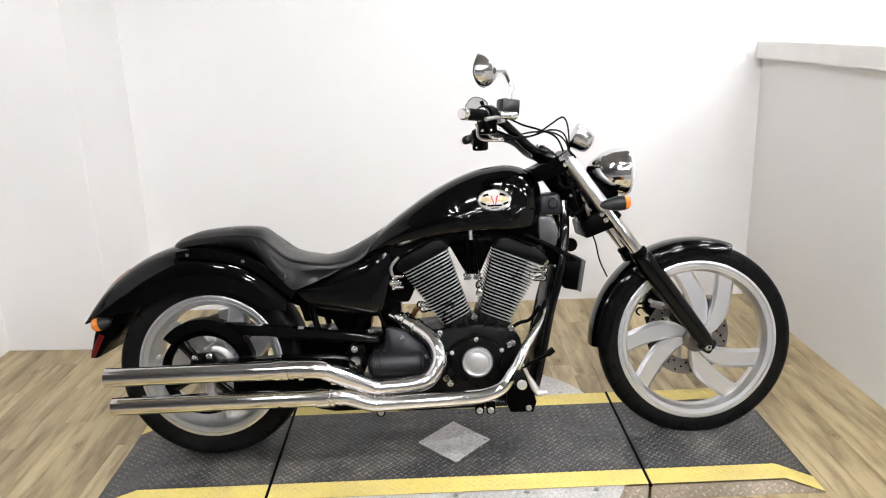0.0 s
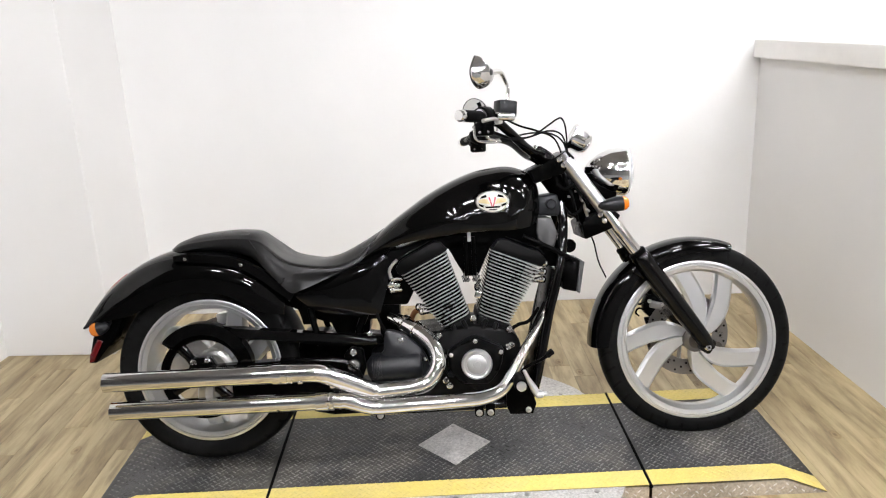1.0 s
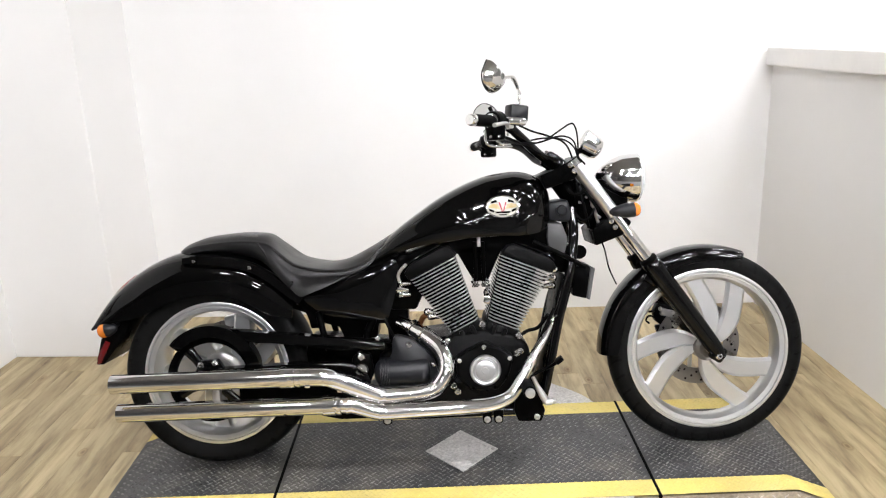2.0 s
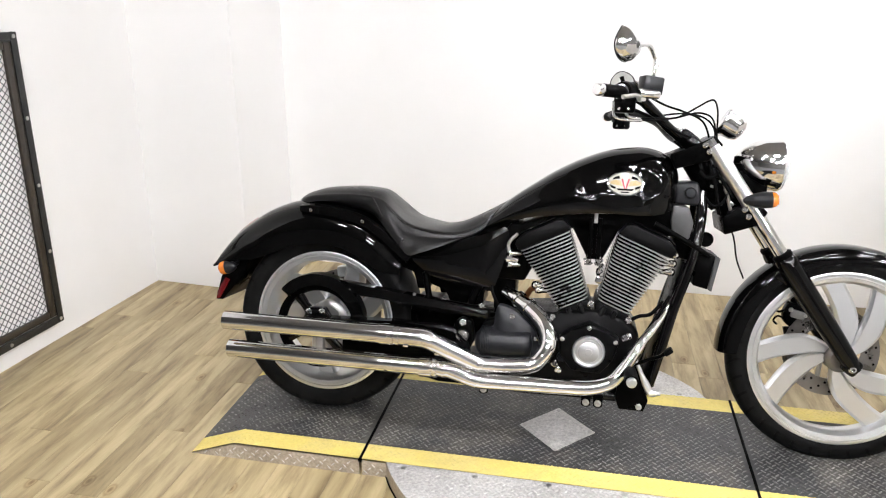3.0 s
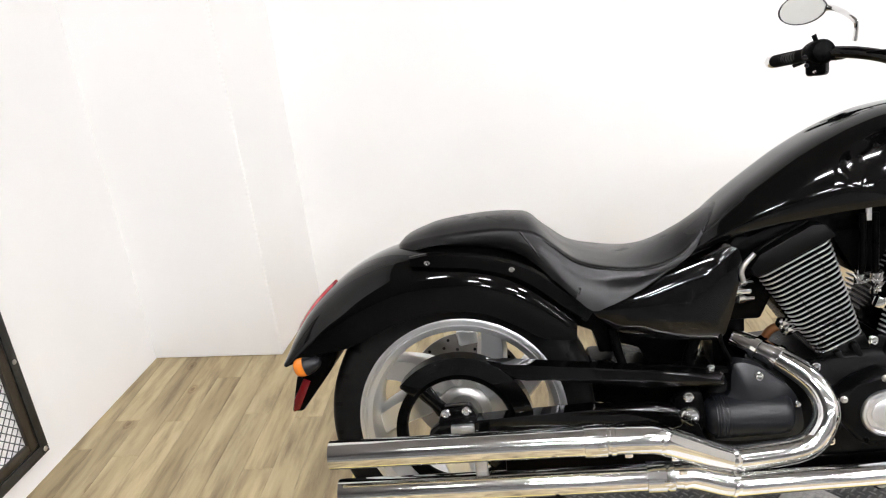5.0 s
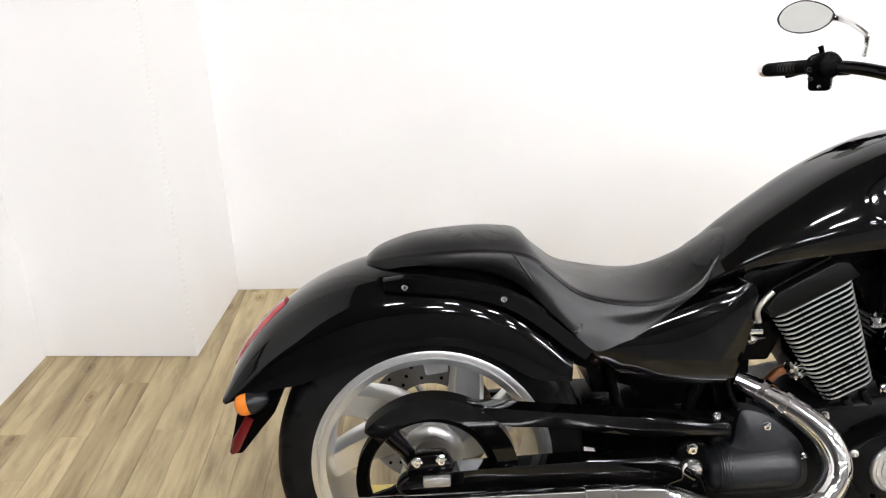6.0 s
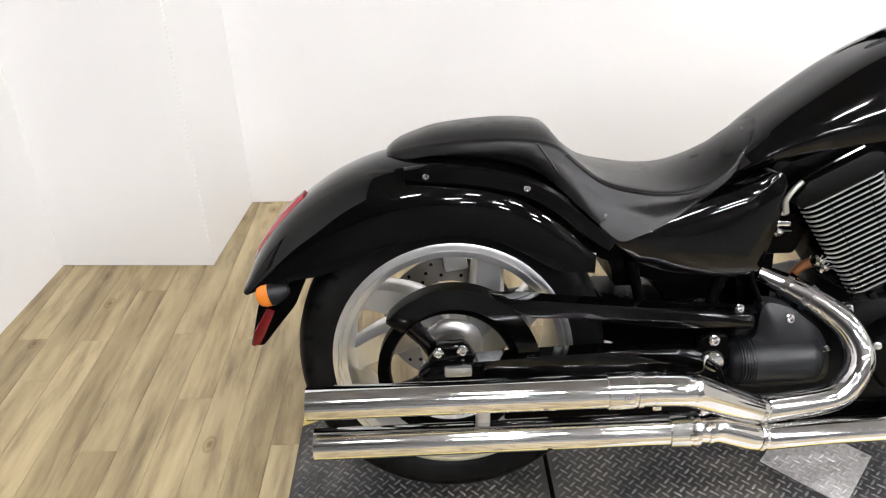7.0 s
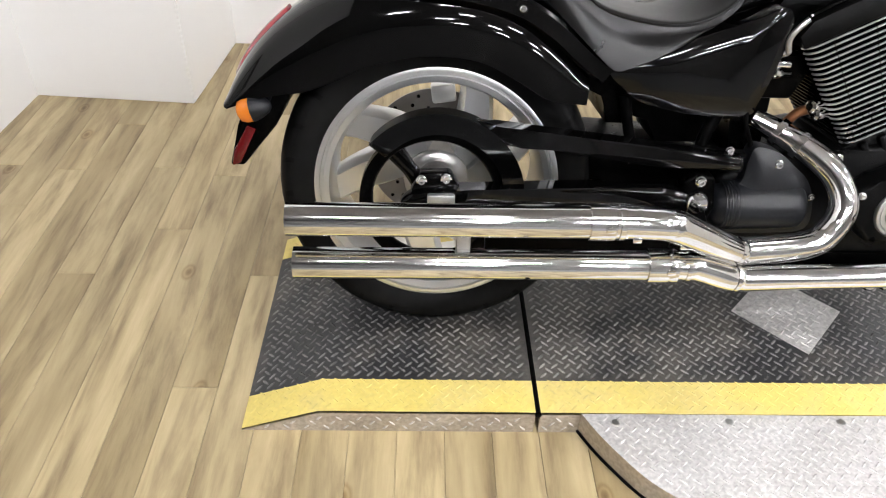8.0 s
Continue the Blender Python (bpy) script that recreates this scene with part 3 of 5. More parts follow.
    edge += [np.array((1.02, -0.59))] + catmull([(1.02, -0.59), (1.16, -0.55), (1.26, -0.47), (1.33, -0.39), (1.365, Y0)], 6)
    for far in (False, True):

        def put(y):
            return Y0 + Y1 - y if far else y

        bm = bmesh.new()
        tops = [bm.verts.new((p[0], put(p[1] if abs(p[1] - Y0) > 1e-4 else Y0 - 0.001), TOP - 0.001)) for p in edge]
        lows = [bm.verts.new((v.co.x, v.co.y, 0.0)) for v in tops]
        bm.faces.new(tops), bm.faces.new(list(reversed(lows)))
        n = len(tops)
        for k in range(n):
            bm.faces.new((tops[k], lows[k], lows[(k + 1) % n], tops[(k + 1) % n]))
        for f in bm.faces:
            f.material_index = 0 if abs(f.calc_center_median().z - TOP + 0.001) < 1e-4 else 1
        wing = part("side_wing", bm, (DECK_BARE, SKIRT), root, "bare aluminium tread plate side wing")
        y_lo, y_hi = sorted((put(-0.585), put(Y0)))
        lugs("tread", 0.31, 1.36, y_lo, y_hi, DECK_BARE, wing, lambda x, y: on_wing(x, put(y)), -0.001, 0.0186, "", 0.85)
        rim_line = [(p[0], put(p[1] + 0.001), 0.005) for p in edge[::3]]
        part("wing_edge", tube(rim_line, 0.0045, 8, 2), RUBBER, root, "dark worn rolled edge")
        for px, py in ((0.368, -0.346), (0.596, -0.342), (0.823, -0.340), (1.05, -0.34), (1.27, -0.34)):
            part("screw", lathe([(0, 0.009), (0.003, 0.008), (0.0045, 0.0)], (px, put(py), TOP - 0.001), (0, 0, 1), 12), STEEL, wing)
    return tagged(root, "lowered motorcycle lift of dark tread plate with yellow edges", "motorcycle lift")


lift_deck()



# ---- the motorcycle, leaning on its side stand ----
bike = new("motorcycle")
bike.matrix_basis = pose(0.004, 0.0047, 0.0530, -10.75, -0.12, 0.39)
tagged(bike, "gloss black cruiser motorcycle with chrome exhausts leaning on a lift", "motorcycle")
RW, FW = (0.006, 0.0, 0.330), (1.697, 0.0, 0.333)


def wheel(name, C, R, half, rim, tyre_mat, centres, pair, label, broad=1.0):
    """A cast wheel with three pairs of curved spokes; made about its own centre."""
    lip = half * 0.80
    r0 = rim - 0.030
    f = 0.030
    prof = [(-lip, rim), (-lip - 0.002, rim - 0.004), (-lip - 0.001, rim - 0.011), (-lip + 0.005, rim - 0.0125), (-lip + 0.005, rim - 0.017), (-lip, rim - 0.0185), (-lip + 0.002, rim - f), (-lip + 0.014, rim - f - 0.004), (-lip * 0.5, r0 - 0.010), (lip * 0.5, r0 - 0.010), (lip - 0.014, rim - f - 0.004), (lip - 0.004, rim - f), (lip - 0.001, rim - f * 0.55), (lip + 0.002, rim - 0.004), (lip, rim), (lip * 0.8, rim - 0.006), (-lip * 0.8, rim - 0.006)]
    w = part(name, lathe(prof, (0, 0, 0), (0, 1, 0), 72, closed=True), POLISHED, bike, label, loc=C, sharp=50)
    o = []
    side = R - rim
    for k in range(25):
        a = math.pi * (k / 24)
        sh = math.sin(a) ** (0.38 if half > 0.07 else 0.72)
        o.append((-half * math.cos(a) * (0.80 + 0.20 * math.sin(a) ** 0.5 if k not in (0, 24) else 0.80), rim - 0.004 + (side + 0.004) * sh))
    o += [(half * 0.74, rim - 0.010), (-half * 0.74, rim - 0.010)]
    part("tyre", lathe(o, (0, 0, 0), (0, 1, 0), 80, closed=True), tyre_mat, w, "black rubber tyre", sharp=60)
    part("hub", lathe([(-0.045, 0.0), (-0.045, 0.030), (-0.040, 0.034), (-0.034, 0.044), (0.034, 0.044), (0.040, 0.034), (0.045, 0.0)], (0, 0, 0), (0, 1, 0), 36), DISC, w)
    for c in centres:
        for s in (-pair, pair):
            rings = []
            for k in range(13):
                t = k / 12
                r = 0.040 + (r0 + 0.006 - 0.040) * t
                a = radians(c + s - 36 * (1 - t) ** 1.5)
                wid = (0.014 + 0.018 * math.sin(math.pi * min(1, t * 1.15)) * broad) + 0.004 * t + 0.022 * max(0, t - 0.55) ** 1.3 / 0.45**1.3
                th = (0.020 - 0.006 * t) * (1.0 if half < 0.07 else 2.3)
                d = Vector((math.cos(a), 0, math.sin(a)))
                da = radians(1.0)
                a2 = radians(c + s - 36 * (1 - min(1, t + 0.02)) ** 1.5)
                r2 = 0.040 + (r0 + 0.006 - 0.040) * (t + 0.02)
                nx = Vector((math.cos(a2) * r2 - d.x * r, 0, math.sin(a2) * r2 - d.z * r)).normalized()
                n = Vector((-nx.z, 0, nx.x))
                p = d * r
                rings.append([p + n * u * wid + Vector((0, v * th, 0)) for u, v in ((-1, -0.45), (-0.72, -1), (0.72, -1), (1, -0.45), (1, 0.45), (0.72, 1), (-0.72, 1), (-1, 0.45))])
            part("spoke", skin(rings), POLISHED, w, sharp=30)
    return w


def brake_disc(w, y, R, name="brake_disc"):
    bm = bmesh.new()
    n, out = 60, []
    inner = R * 0.62
    for yy in (y - 0.0025, y + 0.0025):
        out.append([[bm.verts.new((r * math.cos(2 * math.pi * k / n), yy, r * math.sin(2 * math.pi * k / n))) for k in range(n)] for r in (inner, R)])
    for k in range(n):
        j = (k + 1) % n
        bm.faces.new((out[0][0][k], out[0][0][j], out[0][1][j], out[0][1][k]))
        bm.faces.new((out[1][0][k], out[1][1][k], out[1][1][j], out[1][0][j]))
        bm.faces.new((out[0][1][k], out[0][1][j], out[1][1][j], out[1][1][k]))
        bm.faces.new((out[0][0][k], out[1][0][k], out[1][0][j], out[0][0][j]))
    d = part(name, bm, DISC, w, "drilled steel brake disc")
    bm = bmesh.new()
    for k in range(30):
        for rr in (0.72, 0.82, 0.92):
            a = 2 * math.pi * (k + rr * 3.1) / 30
            if (k + int(rr * 10)) % 2:
                lathe([(-0.0032, 0.0), (-0.0032, 0.0042), (0.0032, 0.0042), (0.0032, 0.0)], (R * rr * math.cos(a), y, R * rr * math.sin(a)), (0, 1, 0), 8, bm=bm)
    part("disc_hole", bm, SATIN_BLACK, w, kind="stuff")
    for k in range(5):
        a = 2 * math.pi * k / 5 + 0.3
        part("disc_arm", tube([(0.045 * math.cos(a), y, 0.045 * math.sin(a)), (inner * math.cos(a + 0.3), y, inner * math.sin(a + 0.3))], 0.008, 8, 1), STEEL, w)
    return d


front = wheel("front_wheel", FW, 0.343, 0.052, 0.2825, TYRE_FRONT, (81, -38, 201), 18.5, "polished cast front wheel with curved spokes")
brake_disc(front, 0.062, 0.150)
rear = wheel("rear_wheel", RW, 0.322, 0.120, 0.2465, TYRE_REAR, (168, 48, -72), 20, "polished cast rear wheel with curved spokes", 1.25)
brake_disc(rear, 0.105, 0.150)
part("hub_flange", lathe([(-0.064, 0.0), (-0.064, 0.040), (-0.058, 0.044), (-0.056, 0.060), (-0.050, 0.066), (-0.030, 0.068), (0.030, 0.068), (0.030, 0.0)], (0, 0, 0), (0, 1, 0), 48), STEEL, rear, "polished metal hub flange")
part("brake_caliper", box((0.015, 0.080, 0.150), (0.052, 0.04, 0.040), 0.006, (0, -8, 0)), POLISHED, rear, "polished rear brake caliper")


# ---- rear fender, its lamp, bracket and struts ----
F_TOP = [(0.0, -0.398, 0.510), (0.1, -0.373, 0.562), (0.2, -0.330, 0.618), (0.3, -0.268, 0.670), (0.4, -0.197, 0.712), (0.5, -0.112, 0.741), (0.6, -0.020, 0.750), (0.7, 0.070, 0.745), (0.8, 0.160, 0.716), (0.9, 0.235, 0.660), (1.0, 0.285, 0.588)]
F_LOW = [(0.0, -0.384, 0.503), (0.1, -0.338, 0.520), (0.2, -0.290, 0.530), (0.3, -0.238, 0.538), (0.4, -0.182, 0.560), (0.5, -0.106, 0.591), (0.6, -0.015, 0.606), (0.7, 0.075, 0.598), (0.8, 0.150, 0.563), (0.9, 0.208, 0.530), (1.0, 0.279, 0.521)]


def fender_point(s, a, out=0.0):
    """s runs from the tail to the front, a from one lower edge (-1) over the crown (0) to the other (1)."""
    T, B = curve_at(F_TOP, s), curve_at(F_LOW, s)
    w = 0.148 - 0.004 * max(0, 0.35 - s) / 0.35
    b = abs(a) * math.pi / 2
    u = math.cos(b) ** 0.62 if abs(a) < 1 else 0.0
    v = math.sin(b) ** 0.80
    x, z = B[0] + (T[0] - B[0]) * u, B[1] + (T[1] - B[1]) * u
    d = Vector((T[0] - B[0], 0, T[1] - B[1])).normalized()
    nrm = Vector((d.x * math.cos(b), math.copysign(math.sin(b), a) if a else 0.0, d.z * math.cos(b)))
    return Vector((x, math.copysign(w * v, a), z)) + nrm * out


N_A = 28
outer = [[fender_point(k / 44, -1 + 2 * j / N_A) for j in range(N_A + 1)] for k in range(45)]
inner = [[fender_point(k / 44, -1 + 2 * j / N_A, -0.005) for j in range(N_A + 1)] for k in range(45)]
rings = [o + list(reversed(i)) for o, i in zip(outer, inner)]
fender = part("rear_fender", skin(rings), GLOSS_BLACK, bike, "gloss black rear fender", sharp=50)

strip = []
for k in range(13):
    s = 0.045 + 0.235 * k / 12
    half = 0.20 * min(1, 0.35 + 2.2 * min(k, 12 - k) / 12)
    strip.append([fender_point(s, half * (-1 + 2 * j / 8), 0.006 * (1 - (2 * j / 8 - 1) ** 4)) for j in range(9)] + [fender_point(s, half * (1 - 2 * j / 8), -0.001) for j in range(9)])
part("tail_lamp", skin(strip), TAIL_RED, fender, "flush red tail lamp strip")

for sgn in (-1, 1):
    rail = [(-0.075, 0.722), (-0.02, 0.722), (0.06, 0.715), (0.152, 0.690), (0.215, 0.652), (0.268, 0.608), (0.312, 0.575)]
    rings = []
    for x, z, q in catmull([(*p, 0.012 if i in (0,) else 0.019) for i, p in enumerate(rail)], 6):
        i = len(rings)
        rings.append((x, z, q))
    pts = rings
    rr = []
    for i, (x, z, q) in enumerate(pts):
        a, b = pts[max(i - 1, 0)], pts[min(i + 1, len(pts) - 1)]
        d = Vector((b[0] - a[0], 0, b[1] - a[1])).normalized()
        n = Vector((-d.z, 0, d.x))
        y = sgn * (0.127 + 0.014 * min(1, i / 10))
        rr.append([Vector((x, y + sgn * v * 0.009, z)) + n * u * q for u, v in ((-1, -1), (1, -1), (1, 0.3), (0.7, 1), (-0.7, 1), (-1, 0.3))])
    strut = part("fender_strut", skin(rr), GLOSS_BLACK, bike, "gloss black fender strut")
    bolt(-0.035, sgn * 0.139, 0.719, 0.0062, strut, axis=(0, sgn, 0))
    bolt(0.149, sgn * 0.148, 0.692, 0.0066, strut, axis=(0, sgn, 0))

bracket = part("plate_bracket", prism([(-0.33, 0.545), (-0.268, 0.535), (-0.302, 0.462), (-0.372, 0.378), (-0.399, 0.378), (-0.376, 0.46), (-0.352, 0.53)], -0.105, 0.105, 0.005), SATIN_BLACK, bike, "black plate bracket under the tail")
for sgn in (-1, 1):
    sig = part("turn_signal", lathe([(-0.024, 0.006), (-0.018, 0.013), (-0.006, 0.0195), (0.008, 0.0235), (0.012, 0.024)], (-0.328, sgn * 0.138, 0.505), (-0.93, 0, -0.22), 24), PLASTIC, bike, "grey-black rear turn signal")
    part("lens", lathe([(0.0122, 0.0238), (0.024, 0.0232), (0.033, 0.0205), (0.038, 0.014), (0.040, 0.0)], (-0.328, sgn * 0.138, 0.505), (-0.93, 0, -0.22), 24), AMBER, sig, "amber lens")
    part("stalk", tube([(-0.318, sgn * 0.10, 0.518), (-0.322, sgn * 0.118, 0.514)], 0.012, 10, 1), PLASTIC, sig)
    part("reflector", prism([(-0.358, 0.462), (-0.341, 0.454), (-0.376, 0.386), (-0.393, 0.380), (-0.388, 0.410)], sgn * 0.1055, sgn * 0.114, 0.003), RED, bracket, "red side reflector")

# ---- seat ----
S_MID = [(-0.110, 0.748), (-0.092, 0.764), (-0.05, 0.780), (-0.015, 0.790), (0.046, 0.797), (0.106, 0.800), (0.165, 0.797), (0.199, 0.788), (0.226, 0.757), (0.26, 0.722), (0.30, 0.702), (0.345, 0.690), (0.397, 0.686), (0.45, 0.694), (0.485, 0.707), (0.535, 0.732), (0.577, 0.755), (0.618, 0.780)]
S_RIM = [(-0.110, 0.746), (-0.060, 0.762), (0.0, 0.771), (0.06, 0.776), (0.12, 0.777), (0.175, 0.772), (0.210, 0.762), (0.243, 0.736), (0.290, 0.700), (0.352, 0.682), (0.430, 0.673), (0.49, 0.680), (0.54, 0.704), (0.577, 0.740), (0.618, 0.776)]
S_LOW = [(-0.110, 0.740), (-0.046, 0.745), (0.026, 0.740), (0.102, 0.730), (0.158, 0.717), (0.186, 0.706), (0.231, 0.668), (0.286, 0.617), (0.316, 0.594), (0.345, 0.602), (0.437, 0.636), (0.494, 0.658), (0.536, 0.676), (0.565, 0.712), (0.592, 0.752), (0.618, 0.778)]
S_W = [(-0.110, 0.034), (-0.090, 0.060), (-0.05, 0.082), (0.02, 0.098), (0.10, 0.106), (0.18, 0.113), (0.25, 0.132), (0.33, 0.150), (0.42, 0.145), (0.50, 0.118), (0.56, 0.090), (0.60, 0.062), (0.618, 0.040)]
rings = []
for k in range(61):
    x = -0.110 + 0.728 * k / 60
    zm, zr, zl, w = (curve_at(q, x) for q in (S_MID, S_RIM, S_LOW, S_W))
    half = []
    flare = max(0.0, 1 - ((x - 0.335) / 0.19) ** 2)
    dish = max(0.0, min(1.0, (x - 0.21) / 0.06))
    for j in range(9):
        t = j / 8
        half.append((w * 0.90 * t, zm + (zr - zm) * (t ** (2.6 if dish < 0.5 else 2.0))))
    half += [(w * 0.955, zr - 0.002), (w * 0.992, zr - 0.009), (w, zr - 0.020)]
    for j in range(1, 6):
        t = j / 5
        z0 = zr - 0.020
        half.append((w + 0.004 * math.sin(math.pi * t) - 0.022 * t**1.5 * (1 - flare) + 0.036 * flare * t**0.9, min(z0 - 0.001 * j, z0 + (zl - z0) * t)))
    ring = [Vector((x, -y, z)) for y, z in reversed(half)] + [Vector((x, y, z)) for y, z in half[1:]]
    rings.append(ring)
seat = part("seat", skin(rings), SEAT, bike, "black vinyl two-up seat with stitched seams", sharp=55)
for sgn in (-1, 1):
    seam = []
    for k in range(18):
        x = 0.222 + 0.335 * k / 17
        seam.append((x, sgn * (curve_at(S_W, x) * 0.985 + 0.001), curve_at(S_RIM, x) - 0.006))
    part("piping", tube(seam, 0.0024, 6, 2), SEAT, seat, "black seam piping")
    seam = []
    for k in range(8):
        t = k / 7
        x = 0.172 + 0.03 * t
        z = curve_at(S_RIM, x) - 0.004 - t * 0.055
        seam.append((x + 0.012 * t, sgn * (curve_at(S_W, x) + 0.0005 + 0.013 * t), z))
    part("piping", tube(seam, 0.0026, 6, 2), SEAT, seat, "black seam piping")

# ---- tank ----
T_TOP = [(0.535, 0.710), (0.577, 0.744), (0.637, 0.795), (0.716, 0.851), (0.776, 0.890), (0.854, 0.930), (0.931, 0.959), (0.989, 0.970), (1.046, 0.974), (1.098, 0.962), (1.134, 0.938), (1.155, 0.905), (1.163, 0.868)]
T_LOW = [(0.535, 0.672), (0.569, 0.690), (0.626, 0.714), (0.702, 0.736), (0.777, 0.749), (0.869, 0.761), (0.961, 0.765), (1.053, 0.763), (1.112, 0.770), (1.140, 0.788), (1.156, 0.820), (1.163, 0.85)]
T_W = [(0.535, 0.085), (0.58, 0.108), (0.65, 0.124), (0.75, 0.146), (0.85, 0.165), (0.95, 0.174), (1.03, 0.170), (1.09, 0.148), (1.130, 0.118), (1.154, 0.078), (1.163, 0.030)]


def tank_point(x, a, out=0.0):
    """a: 0 at the lower edge, 1 on the ridge, for the right side."""
    zt, zl, w = curve_at(T_TOP, x), curve_at(T_LOW, x), curve_at(T_W, x)
    b = a * math.pi / 2
    u = math.sin(b) ** 1.15
    y = w * math.cos(b) ** 0.62 if a < 1 else 0.0
    y *= 0.90 + 0.10 * min(1, a / 0.22)
    z = zl + (zt - zl) * u
    e = ((x - 0.965) / 0.125) ** 2 + ((z - 0.855) / 0.062) ** 2
    dent = -0.0045 * max(0.0, min(1.0, (1.15 - e) / 0.35))
    return Vector((x, -(y + (dent if a < 0.9 else 0) + out), z))


rings = []
for k in range(73):
    t = k / 72
    x = 0.535 + 0.628 * (t if t < 0.8 else 0.8 + 0.2 * math.sin((t - 0.8) / 0.2 * math.pi / 2))
    right = [tank_point(x, j / 26) for j in range(27)]
    left = [Vector((p.x, -p.y, p.z)) for p in reversed(right[:-1])]
    under = [Vector((x, 0.5 * right[0].y * q, right[0].z + 0.012)) for q in (-1, 1)]
    rings.append(right + left + under)
tank = part("fuel_tank", skin(rings), GLOSS_BLACK, bike, "gloss black teardrop fuel tank", sharp=40)


def on_tank(x, z, lift):
    lo, hi = 0.0, 1.0
    for _ in range(24):
        m = (lo + hi) / 2
        if tank_point(x, m).z < z:
            lo = m
        else:
            hi = m
    p = tank_point(x, lo)
    return Vector((p.x, p.y - lift, p.z))


def badge_patch(outline, lift, thick=0.002):
    bm = bmesh.new()
    top = [bm.verts.new(on_tank(x, z, lift)) for x, z in outline]
    low = [bm.verts.new(on_tank(x, z, lift - thick)) for x, z in outline]
    c = bm.verts.new(on_tank(sum(p[0] for p in outline) / len(outline), sum(p[1] for p in outline) / len(outline), lift))
    n = len(outline)
    for k in range(n):
        bm.faces.new((top[k], top[(k + 1) % n], c))
        bm.faces.new((top[k], low[k], low[(k + 1) % n], top[(k + 1) % n]))
    return bm


BX, BZ = 0.988, 0.860


def oval(rx, rz, n=40):
    return [(BX + rx * math.cos(2 * math.pi * k / n), BZ + rz * math.sin(2 * math.pi * k / n)) for k in range(n)]


ring_pts = [tuple(on_tank(x, z, 0.002)) for x, z in oval(0.054, 0.0345)]
badge = part("badge", badge_patch(oval(0.053, 0.034), 0.002), BADGE_WHITE, tank, "oval cream enamel badge with a red chevron in a chrome rim")
part("badge_rim", tube(ring_pts + [ring_pts[0]], 0.0026, 8, 1, caps=False), CHROME, badge, "chrome rim")
for sgn in (-1, 1):
    part("badge_wing", badge_patch([(BX + sgn * 0.007, BZ - 0.008), (BX + sgn * 0.045, BZ - 0.002), (BX + sgn * 0.046, BZ + 0.005), (BX + sgn * 0.030, BZ + 0.011), (BX + sgn * 0.016, BZ + 0.008)], 0.003), BADGE_GOLD, badge)
    part("badge_mark", badge_patch([(BX + sgn * 0.017, BZ + 0.015), (BX + sgn * 0.040, BZ + 0.011), (BX + sgn * 0.036, BZ + 0.018), (BX + sgn * 0.020, BZ + 0.024)], 0.003), SATIN_BLACK, badge)
    part("badge_mark", badge_patch([(BX + sgn * 0.047, BZ - 0.004), (BX + sgn * 0.028, BZ - 0.011), (BX + sgn * 0.030, BZ - 0.018), (BX + sgn * 0.043, BZ - 0.013)], 0.003), SATIN_BLACK, badge)
    part("badge_chevron", badge_patch([(BX, BZ - 0.016), (BX + sgn * 0.004, BZ - 0.014), (BX + sgn * 0.013, BZ + 0.014), (BX + sgn * 0.008, BZ + 0.015)], 0.0036), BADGE_RED, badge)
part("badge_mark", badge_patch([(BX - 0.026, BZ - 0.015), (BX + 0.026, BZ - 0.015), (BX + 0.022, BZ - 0.021), (BX - 0.022, BZ - 0.021)], 0.003), SATIN_BLACK, badge)
part("badge_mark", badge_patch([(BX - 0.014, BZ - 0.024), (BX + 0.014, BZ - 0.024), (BX + 0.012, BZ - 0.028), (BX - 0.012, BZ - 0.028)], 0.003), SATIN_BLACK, badge)

# ---- body panels and frame ----
def pillow(outline, y_in, y_edge, y_mid, power=2.2, n=6, steps=9):
    """A smooth domed panel over a rounded (x, z) outline."""
    m = len(outline)
    c = [Vector((x, 0, z)) for x, z in outline]
    rim_pts = []
    for i in range(m):
        p, q = c[i], c[(i + 1) % m]
        a, b = c[i - 1], c[(i + 2) % m]
        for k in range(n):
            t = k / n
            rim_pts.append(0.5 * (2 * p + (q - a) * t + (2 * a - 5 * p + 4 * q - b) * t * t + (3 * p - a - 3 * q + b) * t**3))
    mid = sum(rim_pts, Vector()) / len(rim_pts)
    rows = [[Vector((p.x, y_in, p.z)) for p in rim_pts], [Vector((p.x, y_edge, p.z)) for p in rim_pts]]
    for k in range(1, steps):
        q = 1 - (k / steps) ** 1.6
        y = y_edge + (y_mid - y_edge) * (1 - q**power)
        rows.append([Vector((mid.x + (p.x - mid.x) * q, y, mid.z + (p.z - mid.z) * q)) for p in rim_pts])
    return skin(rows)


for sgn in (-1, 1):
    outline = [(0.322, 0.590), (0.439, 0.634), (0.571, 0.680), (0.622, 0.700), (0.638, 0.668), (0.628, 0.606), (0.606, 0.530), (0.585, 0.502), (0.485, 0.503), (0.395, 0.522), (0.350, 0.548)]
    part("side_cover", pillow(outline, sgn * 0.070, sgn * 0.136, sgn * 0.150, 3.0), GLOSS_BLACK, bike, "gloss black side cover")
part("battery_box", prism([(0.345, 0.50), (0.345, 0.60), (0.45, 0.66), (0.66, 0.72), (0.66, 0.42), (0.590, 0.40), (0.590, 0.478), (0.555, 0.478), (0.553, 0.425), (0.440, 0.425), (0.425, 0.472), (0.385, 0.478)], -0.068, 0.068, 0.004), SATIN_BLACK, bike, "black inner box under the seat")
